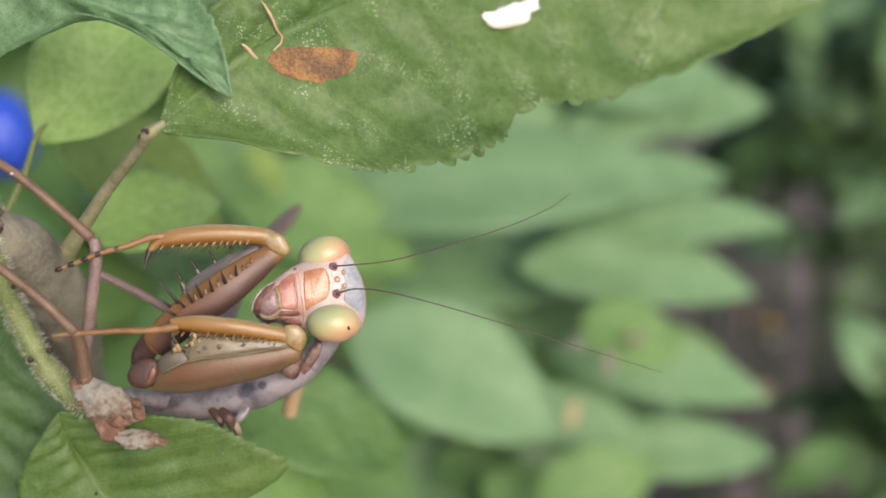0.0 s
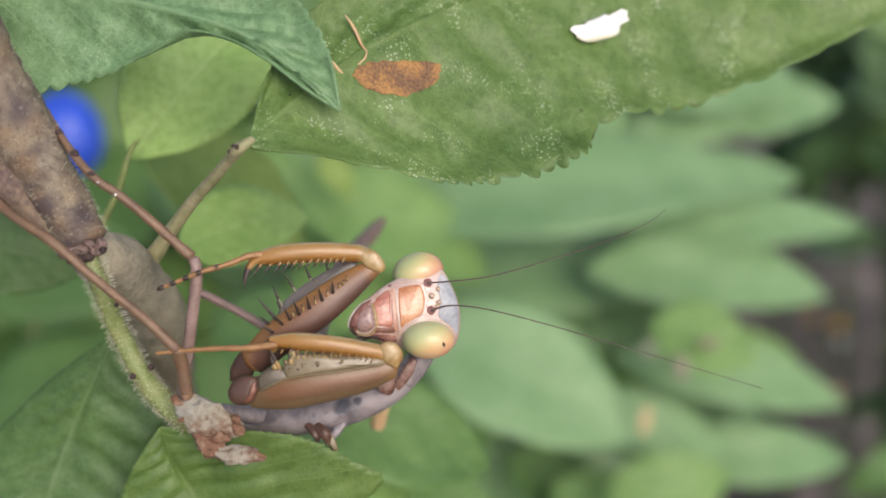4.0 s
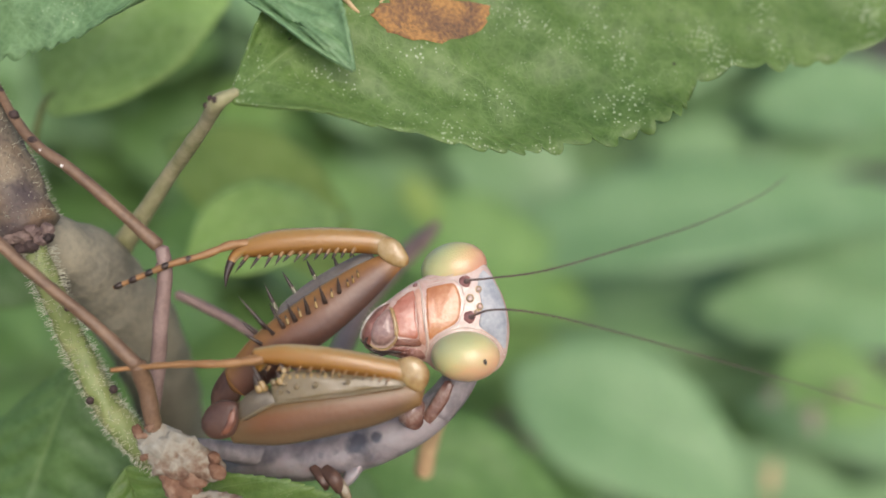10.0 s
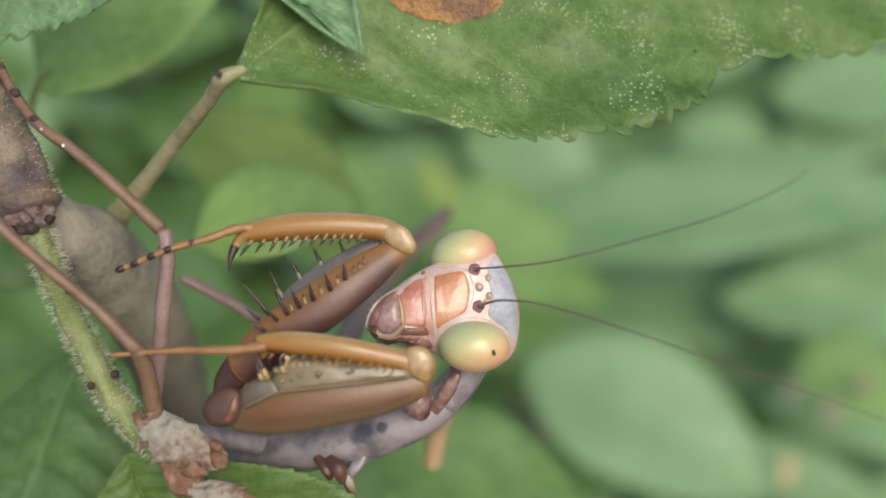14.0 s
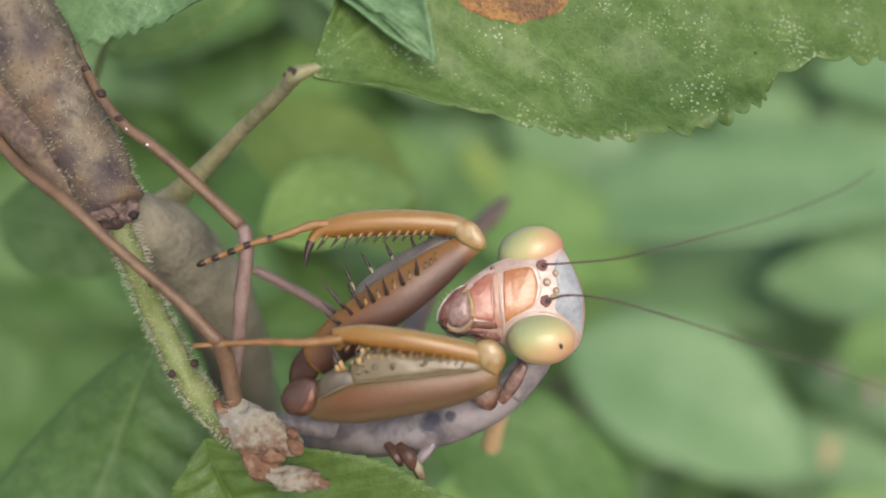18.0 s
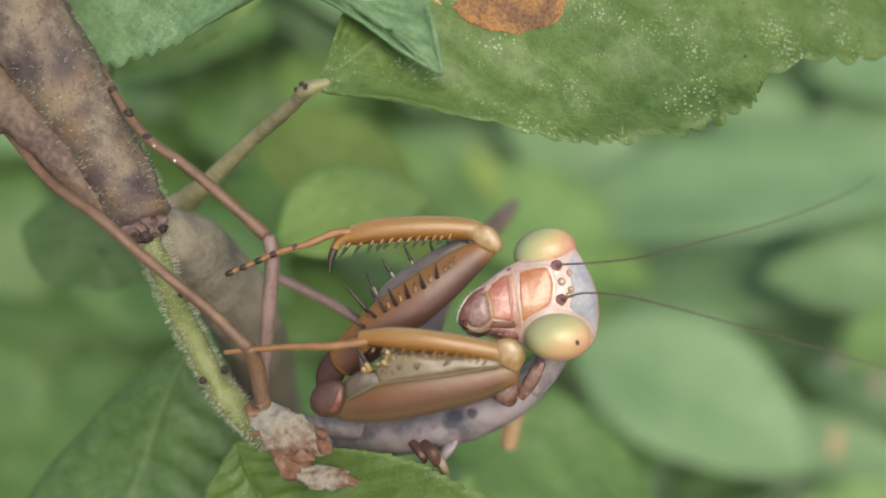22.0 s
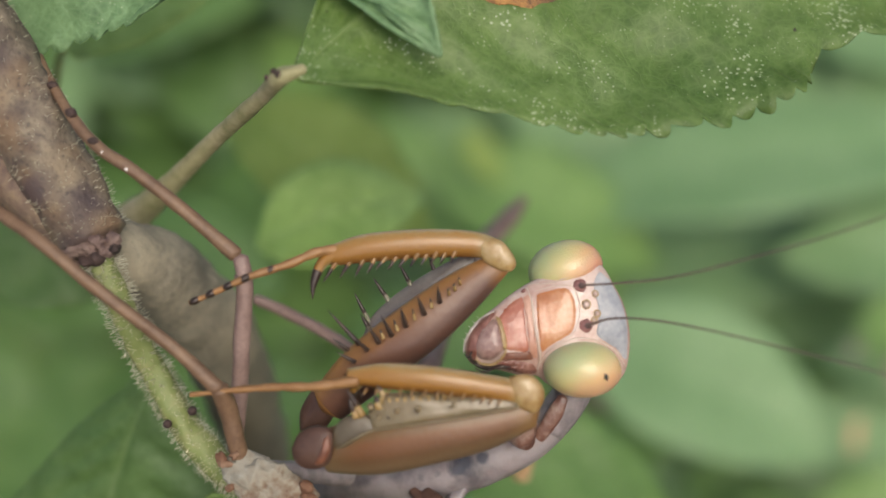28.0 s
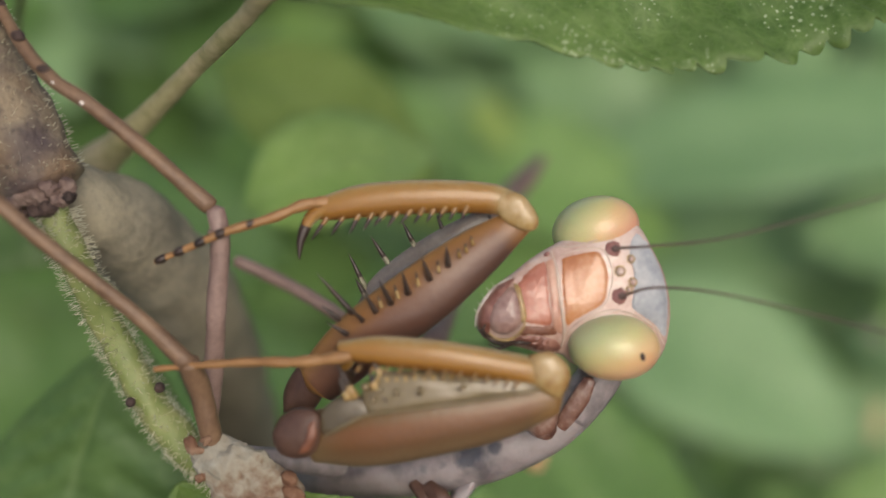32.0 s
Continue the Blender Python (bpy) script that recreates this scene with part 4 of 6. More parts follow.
def build_head():
    skull = Pebble([(-4.70, -0.60, -4.95), (-4.52, -0.55, -4.10), (-3.84, -0.50, -3.28), (-3.11, -0.35, -2.76), (-2.31, -0.10, -2.13), (-1.57, 0.10, -1.66), (-0.70, 0.35, -1.19), (0.45, 0.55, -0.39), (1.77, 0.60, -0.08), (2.70, 0.60, -0.70), (3.31, 0.60, -1.76), (3.78, 0.60, -2.75), (4.05, 0.60, -3.94), (4.06, 0.60, -5.16), (3.74, 0.60, -6.48), (2.88, 0.60, -7.19), (1.16, 0.60, -7.34), (-0.23, 0.50, -7.02), (-0.92, 0.40, -6.49), (-1.63, 0.10, -6.47), (-2.75, -0.30, -6.09), (-3.79, -0.50, -5.89), (-4.43, -0.60, -5.57)], 1.15, 2.2, 80, 0.42)
    head = part("head", skull.build(16), FACE, mantis, "pinkish triangular head with salmon face plates")
    up = part("eye", blob(bmesh.new(), (0.74, 1.00, -0.81), (Vector((1.98, 0, 0.42)), Vector((0, 1.5, 0)), Vector((-0.3, 0, 1.5))), 40, 28), EYE_UP, head, "pale green bulging eye, pink towards the crown")
    low = part("eye", blob(bmesh.new(), (1.47, -0.50, -6.03), (Vector((2.05, 0, -0.12)), Vector((0, 1.5, 0)), Vector((0.1, 0, 1.5))), 40, 28), EYE_LOW, head, "pale green and peach bulging eye")
    part("pupil", blob(bmesh.new(), (2.62, -1.78, -6.27), ((0.1, 0, 0.05), (0, 0.1, 0), (-0.06, 0, 0.17)), 10, 8), BLACK, low, "dark speck")

    def plate(name, ring, mat_, label, lift=0.04, dome=0.06):
        r = spline(list(ring) + [ring[0]], 48)[:-1]
        return part(name, patch(bmesh.new(), r, skull.on, lift, dome, 9), mat_, head, label)

    plate("crown", [(2.44, 0.00, -0.78), (2.97, 0.00, -1.23), (3.43, 0.00, -2.02), (3.80, 0.00, -2.93), (3.97, 0.00, -3.91), (3.98, 0.00, -4.96), (3.85, 0.00, -5.81), (3.33, 0.00, -5.16), (2.67, 0.00, -4.68), (2.21, 0.00, -4.26), (2.33, 0.00, -3.50), (2.32, 0.00, -2.68), (2.12, 0.00, -1.86), (2.18, 0.00, -1.21)], VERTEX, "bluish grey crown")
    plate("frontal_shield", [(-0.94, 0.00, -1.95), (-0.28, 0.00, -1.75), (0.54, 0.00, -1.61), (0.97, 0.00, -1.77), (1.27, 0.00, -2.63), (1.22, 0.00, -3.58), (0.96, 0.00, -4.14), (0.37, 0.00, -4.51), (-0.25, 0.00, -4.87), (-0.68, 0.00, -5.17), (-0.82, 0.00, -4.35), (-0.92, 0.00, -3.37)], PLATE, "salmon frontal shield", 0.02, 0.05)
    plate("clypeus", [(-2.87, 0.00, -3.12), (-2.38, 0.00, -2.53), (-1.59, 0.00, -2.09), (-1.46, 0.00, -2.88), (-1.38, 0.00, -3.87), (-1.27, 0.00, -5.01), (-2.00, 0.00, -5.02), (-2.53, 0.00, -4.90), (-2.70, 0.00, -4.37), (-2.80, 0.00, -3.71)], LIP, "reddish clypeus", 0.03, 0.06)
    plate("clypeus_band", [(-1.59, 0.00, -2.09), (-1.23, 0.00, -1.96), (-1.09, 0.00, -2.71), (-0.99, 0.00, -3.86), (-0.88, 0.00, -4.81), (-0.84, 0.00, -5.47), (-1.14, 0.00, -5.34), (-1.27, 0.00, -4.95), (-1.38, 0.00, -3.87), (-1.49, 0.00, -2.88)], SALMON, "paler band of the clypeus beside the seam", 0.04, 0.05)
    plate("mandible", [(-4.67, 0.00, -5.12), (-4.48, 0.00, -4.23), (-3.86, 0.00, -3.40), (-3.21, 0.00, -2.90), (-2.88, 0.00, -2.83), (-3.14, 0.00, -3.13), (-3.73, 0.00, -3.66), (-4.12, 0.00, -4.25), (-4.28, 0.00, -4.98), (-4.11, 0.00, -5.54), (-4.44, 0.00, -5.48)], MOUTH, "brownish mauve mandible", 0.05, 0.2)
    plate("labrum", [(-4.18, 0.00, -4.65), (-3.92, 0.00, -3.96), (-3.50, 0.00, -3.46), (-3.04, 0.00, -3.29), (-2.80, 0.00, -3.52), (-2.67, 0.00, -4.11), (-2.59, 0.00, -4.73), (-2.86, 0.00, -5.13), (-3.28, 0.00, -5.40), (-3.81, 0.00, -5.34), (-4.08, 0.00, -5.04)], MAUVELIP, "mauve upper lip", 0.14, 0.28)
    plate("lip_band", [(-3.01, 0.00, -3.12), (-2.74, 0.00, -3.25), (-2.57, 0.00, -3.78), (-2.43, 0.00, -4.37), (-2.46, 0.00, -4.80), (-2.66, 0.00, -4.83), (-2.73, 0.00, -4.24), (-2.83, 0.00, -3.72)], GOLD, "orange band above the lip", 0.12, 0.12)
    plate("cheek", [(-3.12, 0.00, -5.63), (-2.52, 0.00, -5.42), (-1.86, 0.00, -5.48), (-1.27, 0.00, -5.61), (-0.94, 0.00, -5.86), (-0.87, 0.00, -6.26), (-1.62, 0.00, -6.33), (-2.62, 0.00, -5.98)], MOUTH, "reddish brown cheek", 0.03, 0.1)
    plate("cheek", [(-2.53, 0.00, -4.99), (-1.87, 0.00, -5.02), (-1.24, 0.00, -5.01), (-1.07, 0.00, -5.41), (-1.63, 0.00, -5.48), (-2.29, 0.00, -5.42), (-2.79, 0.00, -5.43)], RUSTRED, "orange-red upper cheek", 0.06, 0.08)
    for pts, r, lift in ((([(-1.33, 0.00, -1.73), (-1.10, 0.00, -2.55), (-0.99, 0.00, -3.53), (-0.85, 0.00, -4.42), (-0.74, 0.00, -5.34), (-0.87, 0.00, -6.06)], 0.130, 0.04), ([(-0.94, 0.00, -1.92), (-0.02, 0.00, -1.65), (0.87, 0.00, -1.61), (1.20, 0.00, -1.97), (1.41, 0.00, -2.76), (1.28, 0.00, -3.51), (0.99, 0.00, -4.11), (0.34, 0.00, -4.54), (-0.42, 0.00, -5.01)], 0.060, 0.04), ([(-1.24, 0.00, -1.53), (-0.35, 0.00, -1.52), (0.64, 0.00, -1.25), (1.52, 0.00, -0.88), (2.51, 0.00, -0.71)], 0.070, 0.06), ([(-0.68, 0.00, -5.67), (-0.42, 0.00, -5.20), (0.34, 0.00, -4.67), (1.32, 0.00, -4.36), (2.40, 0.00, -4.58), (3.33, 0.00, -5.23), (3.79, 0.00, -6.01)], 0.070, 0.05), ([(-2.39, 0.00, -5.19), (-1.80, 0.00, -5.18), (-1.21, 0.00, -5.28)], 0.040, 0.06))):
        part("seam", tube(bmesh.new(), [skull.on(q, lift - 0.03) for q in pts], [r * 0.35] + [r * 0.62] * (len(pts) - 2) + [r * 0.35], 7, 28, rough=0.25), SEAM, head, "pale seam")
    part("mandible_rim", tube(bmesh.new(), [skull.on(q, 0.12) for q in [(-4.74, 0.00, -5.12), (-4.65, 0.00, -4.56), (-4.35, 0.00, -3.93), (-3.86, 0.00, -3.36), (-3.34, 0.00, -3.00), (-3.04, 0.00, -2.89)]], [0.03, 0.07, 0.075, 0.07, 0.05, 0.02], 8, 30), SILVER, head, "silvery rim of the mandible")
    part("lip_rim", tube(bmesh.new(), [skull.on(q, 0.4) for q in [(-4.08, 0.00, -5.31), (-3.71, 0.00, -5.57), (-3.18, 0.00, -5.59), (-2.79, 0.00, -5.33), (-2.53, 0.00, -4.96), (-2.50, 0.00, -4.70)]], [0.03, 0.06, 0.07, 0.07, 0.06, 0.03], 8, 24), GOLD, head, "golden rim of the lip")
    # a solid black strip stands in for the shade between mouth and cheek
    part("mouth_gap_shade", tube(bmesh.new(), [skull.on(q, 0.22) for q in [(-4.37, 0.00, -5.38), (-3.97, 0.00, -5.73), (-3.38, 0.00, -5.86), (-2.78, 0.00, -5.75), (-2.26, 0.00, -5.81)]], [0.04, 0.09, 0.12, 0.1, 0.05], 8, 24), BLACK, head, "black strip as the shade in the gap below the mouth")
    part("notch", lump(skull.on((-1.53, 0.00, -1.86), 0.05), ((0.16, 0, 0.05), (0, 0.12, 0), (0, 0, 0.12)), 0.3, 14, 10), SOCKET, head, "dark notch beside the eye")
    for q, r in (((1.40, 0.00, -1.64), 0.37), ((1.68, 0.00, -3.74), 0.37)):
        c = skull.on(q, 0.0)
        socket = part("antenna_socket", blob(bmesh.new(), c, ((r, 0, 0.06), (0, 0.16, 0), (-0.06, 0, r * 0.95)), 18, 12, 0.25), SOCKET, head, "plum-brown antenna socket")
        part("socket_base", blob(bmesh.new(), c + Vector((0.12, -0.12, 0.02)), ((0.2, 0, 0), (0, 0.14, 0), (0, 0, 0.17)), 12, 8), NODE, socket)
    for q, r in (((1.73, 0.00, -2.62), 0.2), ((2.22, 0.00, -2.09), 0.15), ((2.30, 0.00, -3.11), 0.16), ((2.13, 0.00, -3.44), 0.12)):
        c = skull.on(q, 0.02)
        o = part("ocellus", bead(bmesh.new(), c, r, 12), FACE, head, "amber simple eye")
        part("ocellus_rim", tube(bmesh.new(), [c + Vector((r * 1.15 * math.cos(a), -0.03, r * 1.15 * math.sin(a))) for a in (0, 1.05, 2.1, 3.14, 4.2, 5.2, 6.28)], [0.035] * 7, 6, 24), GOLD, o)
    for pts in ([(-4.24, -1.20, -4.91), (-4.43, -1.50, -5.22), (-4.64, -1.60, -5.02)], [(-3.98, -1.20, -5.49), (-4.25, -1.60, -5.34), (-4.34, -1.70, -4.95)], [(-3.02, -1.00, -5.82), (-3.57, -1.30, -6.00), (-4.11, -1.40, -5.80)]):
        part("palp", tube(bmesh.new(), pts, [0.07, 0.06, 0.035], 7, 10), BLACK, head, "dark mouth palp")
    # fine glassy bristles along the mandible
    for pts in [(-4.61, 0.00, -4.46), (-4.45, 0.00, -4.13), (-4.26, 0.00, -3.83), (-4.06, 0.00, -3.56), (-3.80, 0.00, -3.33)]:
        a = skull.on(pts, 0.12)
        part("bristle", tube(bmesh.new(), [a, a + Vector((-0.1, -0.06, 0.1)), a + Vector((-0.17, -0.1, 0.2))], [0.02, 0.014, 0.005], 5, 4), HAIR, head)
    return head


HEAD = build_head()
cam.data.dof.focus_object = mantis


def antenna(base, pts, label):
    """A long thread of many tiny joints, turning at its socket."""
    bm = bmesh.new()
    c = spline([base] + pts, 110)
    o = Vector(mantis["o"])
    tube(bm, [Vector(q) for q in c], [0.06 - 0.042 * (k / 110) + (0.012 if k % 2 else 0) for k in range(111)], 6, 110)
    for v in bm.verts:
        v.co = (v.co - Vector(base)) * 0.001
    me = bpy.data.meshes.new("antenna")
    bm.to_mesh(me)
    bm.free()
    me.materials.append(ANT)
    me.polygons.foreach_set("use_smooth", [True] * len(me.polygons))
    ob = new("antenna", me)
    ob.parent = mantis
    ob.location = (Vector(base) - o) * 0.001
    return tagged(ob, label)


ANT_UP = antenna((1.56, -1.20, -1.56), [(3.12, -2.00, -1.40), (5.90, -3.00, -0.99), (9.65, -4.00, 0.10), (13.97, -5.00, 1.54), (17.13, -6.00, 3.04), (18.65, -6.00, 4.12)], "thin brown thread-like antenna")
ANT_LOW = antenna((1.85, -1.20, -3.63), [(3.12, -2.00, -3.23), (5.55, -3.00, -3.36), (9.65, -4.00, -4.25), (15.00, -5.00, -5.66), (20.85, -6.00, -7.27), (25.85, -7.00, -8.65)], "thin brown thread-like antenna")


def spine(bm, at, way, length, r):
    a, w = Vector(at), Vector(way).normalized()
    return tube(bm, [a - w * 0.1, a + w * length * 0.5, a + w * length], [r, r * 0.65, 0.012], 7, 6)


def spotted_skin():
    """Lilac-grey skin with blue-black and brown pigment spots at set places, their edges broken by noise."""
    m, nt, bsdf = nodes_of("spotted thorax skin")
    tc = nt.nodes.new("ShaderNodeTexCoord")

    def field(size):
        n = add(nt, "ShaderNodeTexNoise", Scale=1000 / size, Detail=4.0)
        nt.links.new(tc.outputs["Object"], n.inputs["Vector"])
        return n.outputs[0]

    edge, fine = field(0.7), field(0.3)
    col = ramp(nt, field(1.8), THORAX_STOPS)
    o = Vector(mantis["o"])
    for q, r, brown in (((-5.17, 1.50, -11.61), 0.62, 0), ((-7.74, 1.50, -12.45), 0.50, 0), ((-6.52, 1.50, -12.10), 0.33, 0), ((-3.95, 1.50, -11.12), 0.30, 0), ((-10.66, 1.50, -12.70), 0.40, 0), ((-9.47, 1.50, -12.62), 0.42, 1), ((-9.14, 1.50, -12.10), 0.36, 1), ((-1.70, 1.50, -9.88), 0.50, 1)):
        d = nt.nodes.new("ShaderNodeVectorMath")
        d.operation = "DISTANCE"
        nt.links.new(tc.outputs["Object"], d.inputs[0])
        d.inputs[1].default_value = (Vector(q) - o) * 0.001
        f = math_node(nt, "SUBTRACT", 1.35, math_node(nt, "DIVIDE", d.outputs["Value"], r * 0.0011))
        f = math_node(nt, "ADD", f, math_node(nt, "MULTIPLY", math_node(nt, "SUBTRACT", edge, 0.5), 1.5))
        f = math_node(nt, "MULTIPLY", f, 1.6, True)
        col = mix(nt, math_node(nt, "MULTIPLY", f, 0.85), col, (0.11, 0.055, 0.035) if brown else (0.04, 0.044, 0.058))
    nt.links.new(col, bsdf.inputs["Base Color"])
    bsdf.inputs["Roughness"].default_value = 0.4
    bsdf.inputs["Coat Weight"].default_value = 0.2
    bsdf.inputs["Subsurface Weight"].default_value = 0.08
    bsdf.inputs["Subsurface Scale"].default_value = 0.0005
    bumped(nt, bsdf, fine, 0.25, 0.0002)
    return m


def build_thorax():
    THORAX = spotted_skin()
    bm = tube(bmesh.new(), [(1.98, 2.20, -5.72), (0.76, 2.20, -8.20), (-1.19, 2.40, -10.17), (-3.97, 2.80, -11.61), (-7.51, 3.60, -12.67), (-11.65, 5.20, -13.58), (-16.83, 9.00, -16.27)], [0.95, 1.05, 1.22, 1.38, 1.45, 1.4, 1.4], 24, 80, rough=0.03)
    thorax = part("thorax", bm, THORAX, mantis, "grey-pink thorax with dark blotches")
    for p, ra, m in (([(-7.19, 2.20, -13.21), (-6.55, 1.80, -13.80), (-6.28, 1.90, -14.60)], [0.35, 0.42, 0.18], TROCH), ([(-7.91, 2.40, -13.16), (-7.26, 2.00, -13.89), (-7.06, 2.10, -14.45)], [0.3, 0.34, 0.15], TROCH), ([(-6.40, 2.20, -13.98), (-5.91, 2.20, -14.79), (-5.57, 2.30, -15.75)], [0.35, 0.32, 0.12], IVORY), ([(-5.02, 2.60, -13.01), (-5.74, 2.40, -13.80), (-6.15, 2.40, -14.42)], [0.5, 0.4, 0.15], THORAX)):
        part("wing_pad", tube(bmesh.new(), p, ra, 16, 30, rough=0.5), m, thorax, "pinkish brown flap below the thorax")
    part("coxa", blob(bmesh.new(), (-1.80, 0.60, -9.51), ((0.65, 0, 0.5), (0, 0.6, 0), (-0.45, 0, 0.85)), 20, 14, 0.3), COXA, mantis, "glossy reddish brown coxa")
    part("neck", tube(bmesh.new(), [(0.95, 1.80, -5.99), (0.92, 2.00, -7.90), (-0.35, 2.10, -9.53)], [1.05, 0.95, 1.1], 18, 16, rough=0.06), LILAC, mantis, "lilac-grey neck")
    part("neck_band", tube(bmesh.new(), [(0.49, 0.90, -7.77), (-0.00, 1.00, -8.72), (-0.68, 1.20, -9.69), (-1.26, 1.50, -10.41)], [0.3, 0.42, 0.4, 0.25], 14, 20, flat=0.5, rough=0.3), COXA, mantis, "red-brown band along the neck")


build_thorax()


def build_arm(tib, tib_r, hook, fem, fem_r, knee, tarsus, spines_t, spines_f, fem_mat, dark, tro):
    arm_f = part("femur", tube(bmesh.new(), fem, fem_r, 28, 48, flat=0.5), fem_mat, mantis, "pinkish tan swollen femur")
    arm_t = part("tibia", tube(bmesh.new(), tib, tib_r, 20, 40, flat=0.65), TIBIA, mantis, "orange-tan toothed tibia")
    tip = spline(hook, 10)
    part("claw_tip", tube(bmesh.new(), [Vector(q) for q in tip[6:]], [0.27, 0.23, 0.17, 0.1, 0.03], 10, 10), BLACK, arm_t, "black claw tip")
    part("claw", tube(bmesh.new(), hook, [0.03 + 0.38 * (1 - (i / (len(hook) - 1)) ** 1.8) for i in range(len(hook))], 10, 16), TIBIA, arm_t, "orange-brown curved claw")
    part("knee", Pebble(knee, 0.5, 0.6, 40, 0.32).build(10), KNEE, arm_f, "pale translucent knee joint")
    for a, w, l, r, m in spines_t:
        part("spine", spine(bmesh.new(), a, w, l, r), m, arm_t)
    for a, w, l, r, m in spines_f:
        part("spine", spine(bmesh.new(), a, w, l, r), m, arm_f)
    part("trochanter", Pebble(tro, 0.6, 0.8, 40, 0.34).build(10), TROCH, mantis, "pinkish brown trochanter")
    c = spline(tarsus, 60)
    part("tarsus", tube(bmesh.new(), [Vector(q) for q in c], [(0.26 - 0.0024 * k) * (1 + 0.25 * (abs(math.sin(k * math.pi / 9)))) for k in range(61)], 9, 60), TARSUS, mantis, "thin jointed tarsus")
    if dark:
        for k in (30, 38, 45, 52, 58):
            part("joint", blob(bmesh.new(), c[k], (Vector((0.34, 0, 0.1)), (0, 0.25, 0), (0, 0, 0.22)), 10, 8), BLACK, mantis, "black tarsus joint")


def tipped(base, tip, r, m, dark=True):
    """A spine from base to tip, with a dark point."""
    a, b = Vector(base), Vector(tip)
    rows_ = [(a, b - a, (b - a).length, r, m)]
    if dark:
        rows_.append((a.lerp(b, 0.42), b - a, (b - a).length * 0.62, r * 0.78, BLACK))
    return rows_


